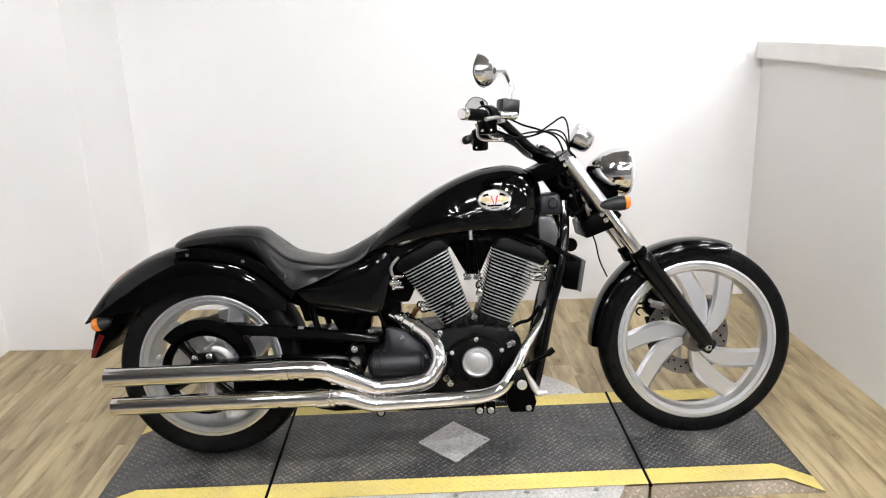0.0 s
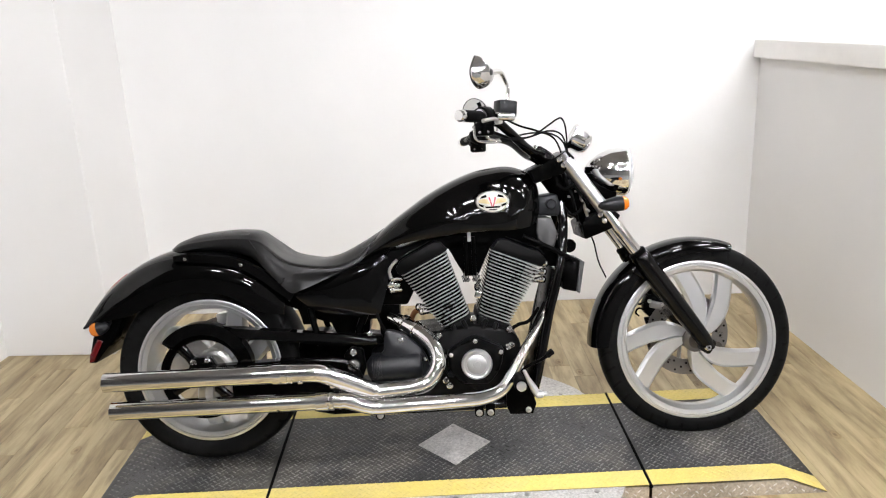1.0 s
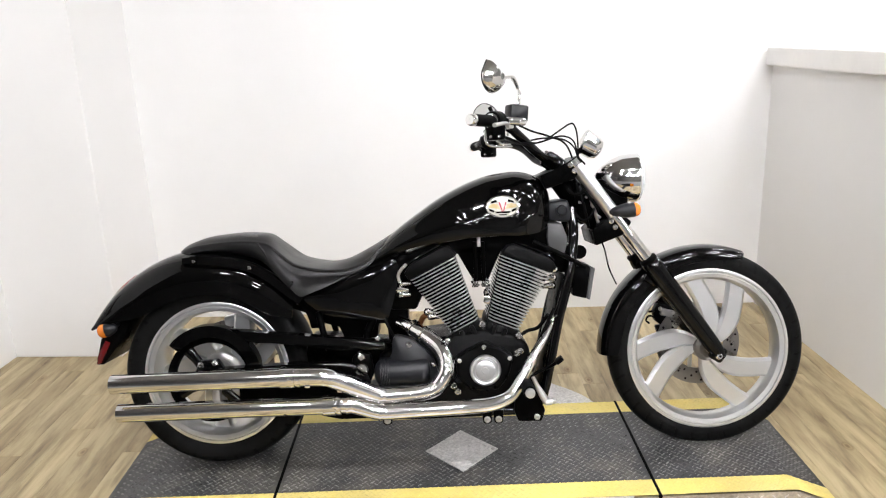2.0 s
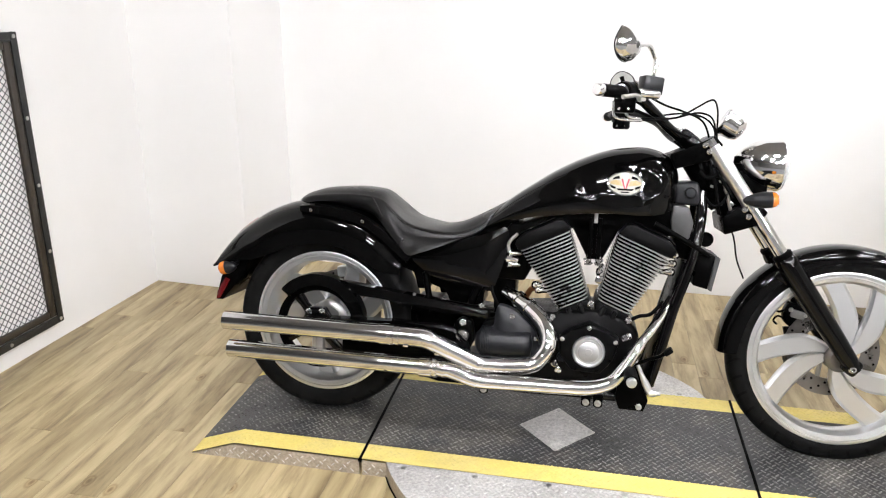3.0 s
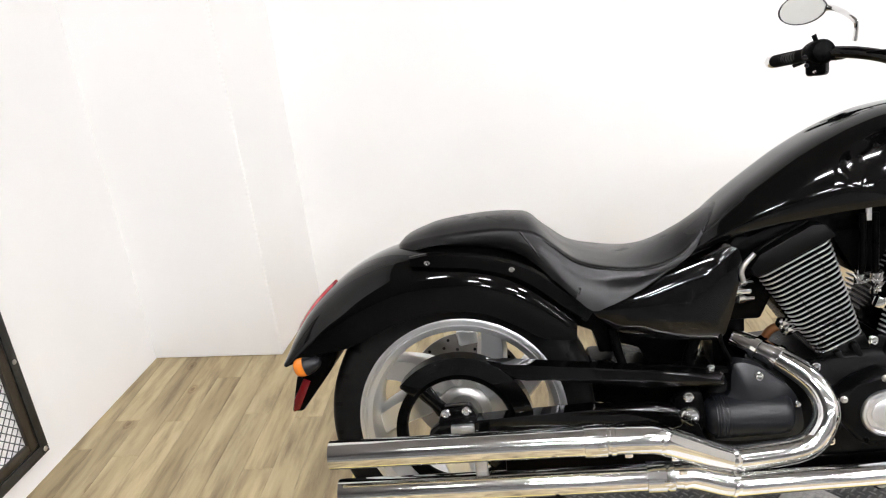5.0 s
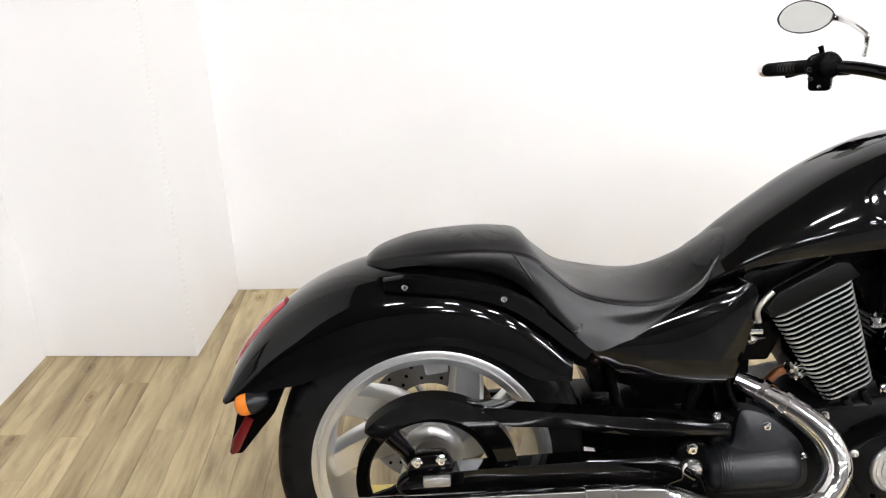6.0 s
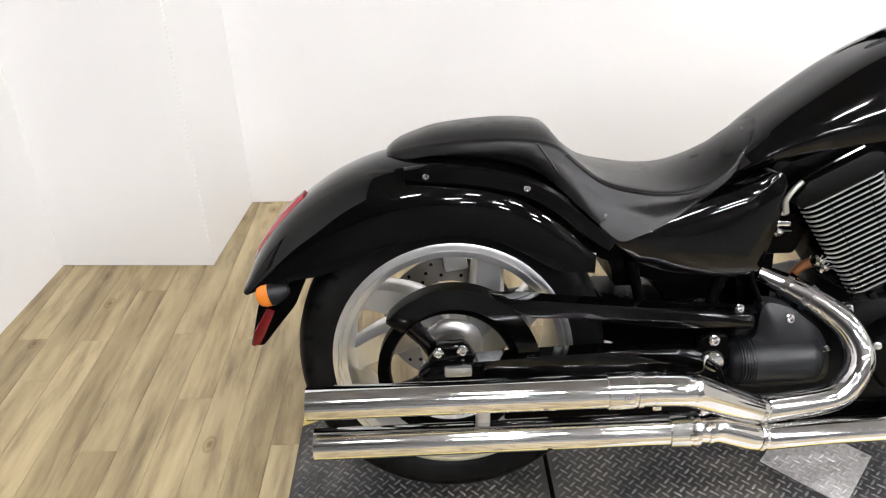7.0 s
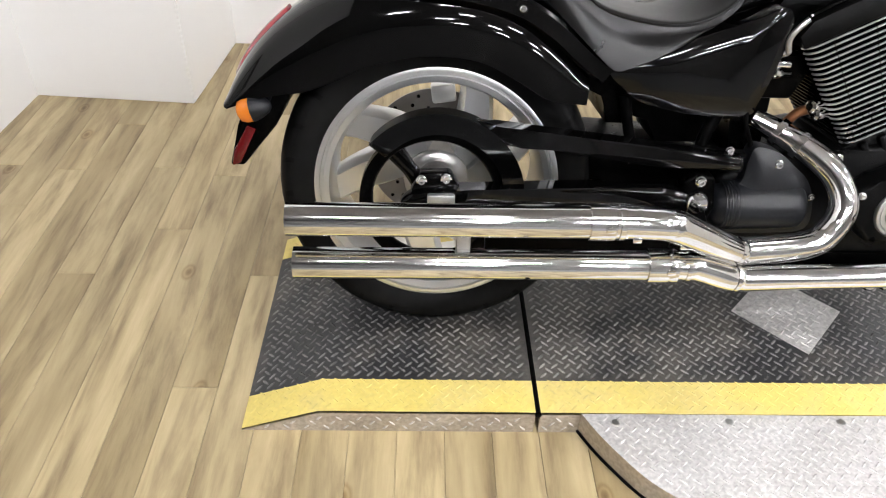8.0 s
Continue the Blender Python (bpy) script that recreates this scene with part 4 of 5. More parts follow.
for sgn in (-1, 1):
    part("frame_stay", tube([(0.545, sgn * 0.105, 0.50), (0.525, sgn * 0.112, 0.455), (0.515, sgn * 0.118, 0.405)], 0.013, 12, 4), SATIN_BLACK, bike, "black frame stay")
    part("frame_stay", tube([(0.360, sgn * 0.105, 0.53), (0.372, sgn * 0.112, 0.47), (0.392, sgn * 0.118, 0.40)], 0.011, 12, 4), SATIN_BLACK, bike, "black frame stay")
part("inner_panel", prism([(0.262, 0.545), (0.245, 0.62), (0.29, 0.69), (0.37, 0.66), (0.37, 0.47), (0.330, 0.47), (0.322, 0.530)], -0.095, 0.095, 0.006), SATIN_BLACK, bike, "black inner panel behind the fender")
part("swingarm_bridge", prism([(0.300, 0.350), (0.315, 0.430), (0.40, 0.425), (0.62, 0.40), (0.64, 0.33), (0.55, 0.30), (0.40, 0.33)], -0.09, 0.09, 0.012), SATIN_BLACK, bike, "satin black swingarm bridge")
for sgn in (-1, 1):
    part("down_tube", tube([(1.232, sgn * 0.055, 0.84), (1.230, sgn * 0.085, 0.76), (1.217, sgn * 0.106, 0.66), (1.196, sgn * 0.116, 0.575), (1.166, sgn * 0.120, 0.470), (1.131, sgn * 0.125, 0.313), (1.104, sgn * 0.127, 0.215), (1.062, sgn * 0.130, 0.174), (1.00, sgn * 0.132, 0.172), (0.60, sgn * 0.135, 0.175), (0.42, sgn * 0.12, 0.215), (0.40, sgn * 0.11, 0.31)], 0.0165, 14, 6), GLOSS_BLACK, bike, "gloss black frame tube")
part("steering_head", lathe([(-0.10, 0.0), (-0.10, 0.038), (-0.085, 0.043), (0.085, 0.043), (0.10, 0.038), (0.10, 0.0)], (1.245, 0, 0.885), (-0.57, 0, 0.82), 28), SATIN_BLACK, bike)
part("neck_cover", prism([(1.146, 0.866), (1.215, 0.874), (1.235, 0.800), (1.215, 0.796), (1.148, 0.802)], -0.080, 0.080, 0.010, 3), PLASTIC, bike, "black neck cover")
part("neck_panel", prism([(1.142, 0.797), (1.190, 0.795), (1.208, 0.744), (1.198, 0.693), (1.148, 0.695), (1.138, 0.747)], -0.100, 0.100, 0.006, 2), NECK_GREY, bike, "grey plastic panel under the tank")
part("neck_panel_lower", prism([(1.150, 0.722), (1.230, 0.716), (1.222, 0.62), (1.168, 0.63)], -0.085, 0.085, 0.008, 2), SATIN_BLACK, bike)
part("neck_knob", lathe([(0.0, 0.018), (0.012, 0.018), (0.016, 0.014), (0.017, 0.0)], (1.192, -0.080, 0.838), (0, -1, 0), 20), PLASTIC, bike, "round black knob")
part("frame_plate", prism([(1.185, 0.62), (1.212, 0.61), (1.128, 0.200), (1.096, 0.215)], -0.095, 0.095, 0.004), SATIN_BLACK, bike, "black plate between the frame tubes")
# voltage regulator with ribs in front of the frame
reg = part("regulator", prism([(1.222, 0.546), (1.226, 0.645), (1.274, 0.650), (1.284, 0.640), (1.268, 0.535)], -0.090, 0.090, 0.004), SATIN_BLACK, bike, "black ribbed regulator on the frame")
for k in range(7):
    yy = -0.09 + 0.03 * k
    part("rib", prism([(1.269, 0.535), (1.284, 0.642), (1.299, 0.638), (1.280, 0.530)], yy - 0.003, yy + 0.003, 0.001, 1), NECK_GREY, reg)
part("support_rod", tube([(1.089, -0.120, 0.738), (1.170, -0.122, 0.698), (1.263, -0.110, 0.645)], 0.0085, 10, 4), SATIN_BLACK, bike, "black support rod")
part("horn", lathe([(-0.02, 0.0), (-0.02, 0.020), (0.0, 0.025), (0.012, 0.025), (0.012, 0.0)], (1.252, -0.035, 0.690), (0.3, -1, 0), 24), SATIN_BLACK, bike)

# ---- engine ----
engine = part("engine", prism([(0.575, 0.195), (0.545, 0.29), (0.560, 0.38), (0.69, 0.425), (0.79, 0.43), (0.905, 0.45), (1.02, 0.430), (1.065, 0.39), (1.075, 0.30), (1.035, 0.20)], -0.125, 0.125, 0.018, 3), CASE_BLACK, bike, "black V-twin engine with polished fin edges")
part("cam_cover", prism([(0.910, 0.417), (0.852, 0.388), (0.815, 0.367), (0.818, 0.312), (0.860, 0.258), (0.952, 0.254), (0.989, 0.301), (1.007, 0.370), (0.966, 0.391)], -0.124, -0.184, 0.012, 3), CASE_BLACK, engine, "black cam cover")
part("cover_cap", lathe([(0.0, 0.052), (0.005, 0.052), (0.009, 0.049), (0.0095, 0.044), (0.0075, 0.041), (0.0085, 0.030), (0.0080, 0.027), (0.0090, 0.0)], (0.911, -0.183, 0.326), (0, -1, 0), 48), POLISHED, engine, "round polished cover cap")
part("cap_disc", lathe([(0.0, 0.0325), (0.0105, 0.0325), (0.0115, 0.031), (0.0115, 0.012), (0.0125, 0.011), (0.0128, 0.0)], (0.911, -0.183, 0.326), (0, -1, 0), 40), CAP_METAL, engine, "matte disc in the cover cap")
for x, z in ((0.827, 0.360), (0.909, 0.402), (0.993, 0.362)):
    bolt(x, -0.183, z, 0.006, engine, STEEL)
for x, z in ((0.978, 0.300), (0.943, 0.266), (0.872, 0.268)):
    bolt(x, -0.183, z, 0.005, engine, SATIN_BLACK)
for x, z in ((0.909, 0.468), (0.790, 0.416), (1.023, 0.366), (1.034, 0.372), (0.819, 0.242), (0.806, 0.262), (1.030, 0.425)):
    bolt(x, -0.130, z, 0.0085, engine, CHROME)
part("sump", prism([(0.345, 0.215), (0.350, 0.172), (0.420, 0.156), (1.030, 0.156), (1.070, 0.175), (1.075, 0.230), (0.60, 0.240)], -0.118, 0.118, 0.012, 3), SATIN_BLACK, engine, "black sump under the engine")
part("oil_fitting", lathe([(0.0, 0.016), (0.010, 0.016), (0.014, 0.012), (0.022, 0.012), (0.024, 0.0)], (0.826, -0.126, 0.286), (0, -1, 0), 6), PLASTIC, engine, "hexagonal oil plug")
part("primary_cover", pillow([(0.600, 0.375), (0.606, 0.420), (0.618, 0.444), (0.664, 0.432), (0.700, 0.405), (0.732, 0.376), (0.752, 0.330), (0.750, 0.276), (0.690, 0.264), (0.580, 0.266), (0.556, 0.300), (0.570, 0.350)], -0.110, -0.148, -0.166, 3.0), PLASTIC, engine, "black drive cover")
part("primary_bulge", lathe([(-0.100, 0.0), (-0.099, 0.012), (-0.095, 0.027), (-0.086, 0.039), (-0.070, 0.046), (-0.050, 0.0485), (0.060, 0.0485), (0.078, 0.046), (0.086, 0.038), (0.090, 0.0)], (0.642, -0.140, 0.322), (1, 0, 0.02), 40), PLASTIC, engine, "round black cover bulge")
for k in range(6):
    part("rib", lathe([(-0.0013, 0.047), (-0.0008, 0.0498), (0.0008, 0.0498), (0.0013, 0.047)], (0.566 + 0.0055 * k, -0.140, 0.321), (1, 0, 0.02), 40, closed=True), PLASTIC, engine)
bolt(0.661, -0.156, 0.413, 0.008, engine, CHROME)
bolt(0.741, -0.158, 0.346, 0.006, engine, CHROME)
bolt(0.560, -0.158, 0.440, 0.007, engine, CHROME)

CRANK = Vector((0.921, 0.0, 0.325))
FINS = 20


def cylinder_bank(tilt, wide, low, high):
    """A finned barrel with its head; tilt in degrees from upright, towards the front if positive; wide: half widths of the two flanks at the foot."""
    a = radians(tilt)
    up = Vector((math.sin(a), 0, math.cos(a)))
    out = Vector((math.cos(a), 0, -math.sin(a)))

    def place(bm):
        m = Matrix(((out.x, 0, up.x, CRANK.x), (0, 1, 0, 0), (out.z, 0, up.z, CRANK.z), (0, 0, 0, 1)))
        bm.transform(m)
        return bm

    part("cylinder", place(box((0, 0, 0.245), (0.095, 0.20, 0.26), 0.025, seg=3)), DEEP_BLACK, engine, "black barrel")
    for k in range(FINS):
        t = k / (FINS - 1)
        h = low + (high - low) * t
        lo, hi = -wide[0] - 0.033 * t, wide[1] + 0.031 * t
        dy = 0.121 + 0.012 * t
        cr = 0.024
        ring = []
        for cx, cy, a0 in ((hi - cr, dy - cr, 0), (lo + cr, dy - cr, 90), (lo + cr, -dy + cr, 180), (hi - cr, -dy + cr, 270)):
            for q in (0, 22, 45, 68, 90):
                b = radians(a0 + q)
                ring.append((cx + cr * math.cos(b), cy + cr * math.sin(b)))
        bm = bmesh.new()
        c0 = ((lo + hi) / 2, 0.0)

        def loop(z, shrink):
            return [bm.verts.new((x - shrink * (1 if x > c0[0] else -1), y - shrink * (1 if y > 0 else -1), z)) for x, y in ring]

        loops = [loop(h - 0.0022, 0.0018), loop(h - 0.0012, 0.0), loop(h + 0.0012, 0.0), loop(h + 0.0022, 0.0018)]
        bm.faces.new(list(reversed(loops[0]))), bm.faces.new(loops[-1])
        for b0, b1 in zip(loops, loops[1:]):
            for i in range(len(ring)):
                f = bm.faces.new((b0[i], b0[(i + 1) % len(ring)], b1[(i + 1) % len(ring)], b1[i]))
                f.material_index = 1 if ring[i][1] + ring[(i + 1) % len(ring)][1] < -2 * (dy - cr) - 0.004 else 0
        part("cooling_fin", place(bm), (DEEP_BLACK, FIN_EDGE), engine, sharp=30)
    for q in (-0.026, 0.024):
        ends = [(q * (1 + 0.55 * u), -0.1205 - 0.012 * u, low + (high - low) * u) for u in (0.12, 1.0)]
        part("fin_slot", place(tube(ends, 0.0009, 6, 1)), DEEP_BLACK, engine)
    s0 = -1 if tilt > 0 else 1
    top = [(-0.093, high + 0.005), (-0.096, high + 0.032), (-0.066, high + 0.049), (0.056, high + 0.051), (0.078, high + 0.040), (0.087, high + 0.010), (0.086, high + 0.005)]
    part("rocker_cover", place(prism([(s0 * x, z) for x, z in top], -0.136, 0.136, 0.008, 3)), CASE_BLACK, engine, "black rocker cover")
    part("head_trim", place(tube([(s0 * -0.085, -0.118, high + 0.046), (s0 * -0.050, -0.122, high + 0.057), (s0 * 0.056, -0.118, high + 0.058)], 0.0045, 8, 4)), GLOSS_BLACK, engine, "gloss black trim line")
    # the foot of the barrel with its tappet towers
    foot = [(-wide[0] - 0.002, low - 0.006), (wide[1] + 0.002, low - 0.006), (wide[1] - 0.004, low - 0.040), (0.030, 0.070), (-0.030, 0.070), (-wide[0] + 0.004, low - 0.040)]
    part("barrel_foot", place(prism(foot, -0.112, 0.112, 0.006, 2)), CASE_BLACK, engine, "black barrel foot")
    for q in (-0.022, 0.016):
        part("tappet_tower", place(box((q, -0.113, low - 0.036), (0.017, 0.022, 0.052), 0.006)), CASE_BLACK, engine, "black tappet tower")


cylinder_bank(-26.0, (0.057, 0.049), 0.156, 0.376)
cylinder_bank(22.3, (0.050, 0.062), 0.151, 0.366)
part("head_bracket", tube([(0.640, -0.138, 0.622), (0.636, -0.139, 0.645), (0.646, -0.139, 0.664), (0.664, -0.138, 0.682)], 0.0055, 10, 5), STEEL, engine, "curved steel bracket")
for x in (0.895, 0.921):
    part("oil_line", tube([(x + (-0.004 if x < 0.91 else 0.004), -0.105, 0.610), (x, -0.112, 0.640), (x, -0.112, 0.745)], 0.0070, 10, 4), SATIN_BLACK, engine, "black vertical oil line")
    part("fitting", lathe([(0, 0.011), (0.02, 0.011), (0.022, 0.008), (0.03, 0.008)], (x + (-0.004 if x < 0.91 else 0.004), -0.105, 0.592), (0, 0, 1), 12), CHROME, engine)
    part("hose_clip", tube([(x + (-0.016 if x < 0.91 else 0.016), -0.108, 0.612), (x + (-0.010 if x < 0.91 else 0.010), -0.118, 0.600), (x, -0.120, 0.596), (x + (0.010 if x < 0.91 else -0.010), -0.118, 0.602)], 0.0032, 8, 4), CHROME, engine, "bright spring clip")
part("coil_tag", box((0.908, -0.110, 0.745), (0.012, 0.006, 0.034), 0.002), CAP_METAL, engine, "grey metal tag between the hoses")
part("backbone", prism([(0.60, 0.645), (0.64, 0.700), (0.75, 0.738), (0.90, 0.756), (1.10, 0.758), (1.165, 0.79), (1.165, 0.70), (1.10, 0.69), (0.98, 0.715), (0.80, 0.710), (0.70, 0.66)], -0.085, 0.085, 0.006), SATIN_BLACK, bike, "black frame backbone under the tank")
part("intake", prism([(0.890, 0.606), (0.936, 0.606), (1.00, 0.745), (0.815, 0.745)], -0.085, 0.065, 0.01), SATIN_BLACK, engine, "black intake body between the cylinders")
part("throttle_body", prism([(0.585, 0.545), (0.602, 0.522), (0.690, 0.520), (0.730, 0.600), (0.735, 0.70), (0.640, 0.715), (0.60, 0.66)], -0.085, 0.085, 0.008), SATIN_BLACK, engine, "black block behind the rear cylinder")
part("spark_plug", lathe([(0, 0.006), (0.012, 0.011), (0.020, 0.011), (0.022, 0.007), (0.045, 0.007)], (0.926, -0.090, 0.560), (0.2, -0.5, 0.8), 12), CHROME, engine)
part("plug_cap", box((0.930, -0.112, 0.548), (0.022, 0.020, 0.026), 0.005, (0, 20, 0)), CHROME, engine, "chrome plug cap")
for x, z, d in ((0.655, 0.614, -1), (1.146, 0.640, 1), (0.652, 0.576, -1), (0.646, 0.592, -1), (1.140, 0.612, 1), (1.136, 0.585, 1), (0.752, 0.497, -1), (0.742, 0.512, -1)):
    part("fitting", lathe([(-0.02, 0.008), (0.0, 0.010), (0.010, 0.013), (0.022, 0.013), (0.026, 0.008)], (x, -0.10, z), (d, -0.4, 0.1), 12), CHROME, engine)
part("port_bracket", box((0.640, -0.115, 0.596), (0.040, 0.010, 0.010), 0.002, (0, 4, 0)), CHROME, engine, "small chrome bracket")
part("coolant_hose", tube([(1.02, -0.11, 0.41), (1.06, -0.12, 0.438), (1.10, -0.10, 0.445), (1.14, -0.06, 0.48)], 0.0062, 12, 6), RUBBER, engine, "black hose")
part("inner_cable", tube([(0.60, -0.12, 0.57), (0.588, -0.135, 0.50), (0.612, -0.13, 0.44)], 0.005, 8, 6), RUBBER, engine)
part("copper_elbow", tube([(0.700, -0.07, 0.470), (0.712, -0.08, 0.492), (0.730, -0.085, 0.502)], 0.010, 10, 4), surface("aged_copper", (0.30, 0.13, 0.06), 0.35, metal=0.9, bump=0.1), engine, "aged copper exhaust port elbow")

# ---- exhaust ----
UY, LY = -0.316, -0.285
upper = [(-0.258, UY, 0.3625), (-0.05, UY, 0.3625), (0.268, UY, 0.362)]
pipe = part("exhaust_muffler", tube(upper, 0.0298, 32, 1, hollow=0.86), CHROME, bike, "long chrome straight-cut muffler", sharp=50)
part("collar", lathe([(0, 0.0298), (0.001, 0.0332), (0.045, 0.0332), (0.047, 0.0300), (0.052, 0.0300), (0.053, 0.0325), (0.062, 0.0325), (0.064, 0.029)], (0.266, UY, 0.362), (1, 0, 0), 32), CHROME, pipe)
part("header_pipe", tube([(0.310, UY, 0.363), (0.392, UY - 0.002, 0.361), (0.414, UY, 0.357), (0.434, UY + 0.006, 0.348), (0.552, -0.262, 0.282), (0.570, -0.254, 0.275), (0.592, -0.247, 0.2715), (0.722, -0.222, 0.274), (0.768, -0.212, 0.306), (0.785, -0.198, 0.350), (0.772, -0.172, 0.394), (0.736, -0.140, 0.427), (0.686, -0.108, 0.455), (0.628, -0.076, 0.480)], [0.030, 0.030, 0.030, 0.030, 0.0285, 0.0285, 0.028, 0.0275, 0.0275, 0.0275, 0.0265, 0.026, 0.0245, 0.021], 24, 6), CHROME, pipe, "chrome header pipe with heat shield")
for q in (0.0, 1.0):
    part("clamp", lathe([(-0.007, 0.0265), (-0.006, 0.0295), (0.006, 0.0295), (0.007, 0.0265)], (0.712 - 0.036 * q, -0.123 + 0.022 * q, 0.441 + 0.019 * q), (0.68, -0.62, -0.40), 24, closed=True), CHROME, pipe)
lower_pts = [(-0.2565, LY, 0.2605), (0.05, LY, 0.2605), (0.395, LY, 0.260)]
pipe2 = part("exhaust_muffler", tube(lower_pts, 0.0290, 32, 1, hollow=0.86), CHROME, bike, "long chrome straight-cut muffler", sharp=50)
part("collar", lathe([(0, 0.0305), (0.001, 0.0335), (0.038, 0.0335), (0.040, 0.0300), (0.045, 0.0330), (0.055, 0.0330), (0.057, 0.030)], (0.390, LY, 0.260), (1, 0, 0), 32), CHROME, pipe2)
for px, py, pz, rr, ax, owner in ((0.352, UY, 0.362, 0.0312, (1, 0, 0), pipe), (0.428, UY + 0.005, 0.351, 0.0305, (0.85, 0.12, -0.48), pipe), (0.566, -0.256, 0.2765, 0.0295, (0.92, 0.25, -0.28), pipe), (0.466, LY, 0.259, 0.0298, (1, 0, 0), pipe2), (0.566, -0.273, 0.2275, 0.0275, (0.95, 0.15, -0.22), pipe2)):
    part("shield_joint", lathe([(-0.004, rr - 0.003), (-0.0035, rr), (0.0035, rr), (0.004, rr - 0.003)], (px, py, pz), ax, 28, closed=True), CHROME, owner, "raised joint of the chrome heat shield")
for px, py, pz, owner in ((0.352, UY - 0.020, 0.337, pipe), (0.300, UY - 0.034, 0.362, pipe), (0.447, UY + 0.004, 0.312, pipe), (0.430, LY - 0.032, 0.262, pipe2), (0.462, LY - 0.026, 0.280, pipe2)):
    part("clamp_screw", box((px, py, pz), (0.016, 0.008, 0.010), 0.0025, (12, 0, 0)), CHROME, owner, "small clamp screw")
part("header_pipe", tube([(0.43, LY, 0.262), (0.468, LY, 0.259), (0.488, LY + 0.002, 0.256), (0.548, -0.276, 0.233), (0.568, -0.272, 0.227), (0.592, -0.268, 0.2245), (0.70, -0.262, 0.225), (0.85, -0.262, 0.229), (0.925, -0.262, 0.234), (0.985, -0.257, 0.256), (1.020, -0.246, 0.300), (1.046, -0.235, 0.342), (1.076, -0.215, 0.388), (1.107, -0.190, 0.427), (1.134, -0.160, 0.463), (1.156, -0.110, 0.500)], [0.028, 0.028, 0.0275, 0.0265, 0.026, 0.0255, 0.0245, 0.0235, 0.0225, 0.0205, 0.0190, 0.0175, 0.0150, 0.0120, 0.0095, 0.0085], 24, 6), CHROME, pipe2, "chrome header pipe with heat shield")
part("shield_rod", tube([(1.148, -0.150, 0.516), (1.100, -0.185, 0.435), (1.055, -0.205, 0.362), (1.024, -0.190, 0.312)], 0.0065, 10, 5), SATIN_BLACK, bike, "black rod beside the front header")
part("hanger", box((0.052, -0.270, 0.308), (0.026, 0.026, 0.056), 0.004), STEEL, bike, "polished exhaust hanger between the mufflers")

part("muffler_bracket", prism([(0.10, 0.235), (0.10, 0.325), (0.20, 0.340), (0.52, 0.335), (0.56, 0.235)], -0.172, -0.188, 0.004), SATIN_BLACK, bike, "black bracket plate behind the mufflers")

# ---- drive side of the swingarm ----
swing = part("swingarm", prism([(-0.072, 0.332), (-0.048, 0.358), (0.02, 0.364), (0.11, 0.368), (0.30, 0.374), (0.437, 0.377), (0.487, 0.366), (0.505, 0.340), (0.49, 0.312), (0.42, 0.300), (0.20, 0.298), (0.0, 0.296), (-0.055, 0.306)], -0.148, -0.190, 0.019, 6), GLOSS_BLACK, bike, "gloss black swingarm")
part("swingarm_left", tube([(-0.055, 0.150, 0.338), (0.21, 0.155, 0.355), (0.52, 0.14, 0.338)], 0.024, 14, 6), GLOSS_BLACK, bike)
part("pivot_cap", lathe([(-0.01, 0.024), (0.008, 0.024), (0.016, 0.018), (0.019, 0.0)], (0.505, -0.178, 0.343), (0, -1, 0), 20), CHROME, swing, "chrome pivot cap")
part("pivot_plate", prism([(0.47, 0.30), (0.475, 0.385), (0.50, 0.402), (0.535, 0.395), (0.545, 0.33), (0.53, 0.295)], -0.14, -0.180, 0.008, 3), SATIN_BLACK, swing, "black pivot plate")
bolt(0.505, -0.184, 0.387, 0.009, swing, CHROME)
GC = (0.006, 0.343)


def arc_band(r_out, r_in, a0, a1, y0, y1, n=30, bevel=0.004):
    pts = [(GC[0] + r_out * math.cos(radians(a0 + (a1 - a0) * k / n)), GC[1] + r_out * math.sin(radians(a0 + (a1 - a0) * k / n))) for k in range(n + 1)]
    pts += [(GC[0] + r_in * math.cos(radians(a1 + (a0 - a1) * k / n)), GC[1] + r_in * math.sin(radians(a1 + (a0 - a1) * k / n))) for k in range(n + 1)]
    return pts


guard = part("belt_guard", prism(arc_band(0.167, 0.128, 8, 141, 0, 0), -0.136, -0.180, 0.016, 5), GLOSS_BLACK, bike, "gloss black belt guard over the pulley")
part("guard_arm", prism([(0.060, 0.498), (0.112, 0.488), (0.219, 0.475), (0.403, 0.454), (0.588, 0.433), (0.590, 0.397), (0.438, 0.411), (0.219, 0.443), (0.16, 0.446), (0.10, 0.452)], -0.136, -0.178, 0.0145, 5), GLOSS_BLACK, guard, "gloss black upper belt guard")
pulley = part("drive_pulley", lathe([(-0.014, 0.146), (0.014, 0.146), (0.014, 0.124), (0.006, 0.120), (-0.006, 0.120), (-0.014, 0.124)], (GC[0] - 0.006, -0.133, 0.325), (0, 1, 0), 64, closed=True), SATIN_BLACK, bike, "black belt drive pulley")
for deg in (128, 205, 312):
    a = radians(deg)
    rings = []
    for t, wd in ((0.03, 0.020), (0.08, 0.014), (0.135, 0.020)):
        d = Vector((math.cos(a), 0, math.sin(a)))
        n = Vector((-d.z, 0, d.x))
        rings.append([Vector((0, -0.133, 0.325)) + d * t + n * wd * u + Vector((0, v * 0.009, 0)) for u, v in ((-1, -0.5), (-0.6, -1), (0.6, -1), (1, -0.5), (1, 0.5), (0.6, 1), (-0.6, 1), (-1, 0.5))])
    part("pulley_spoke", skin(rings), GLOSS_BLACK, pulley)
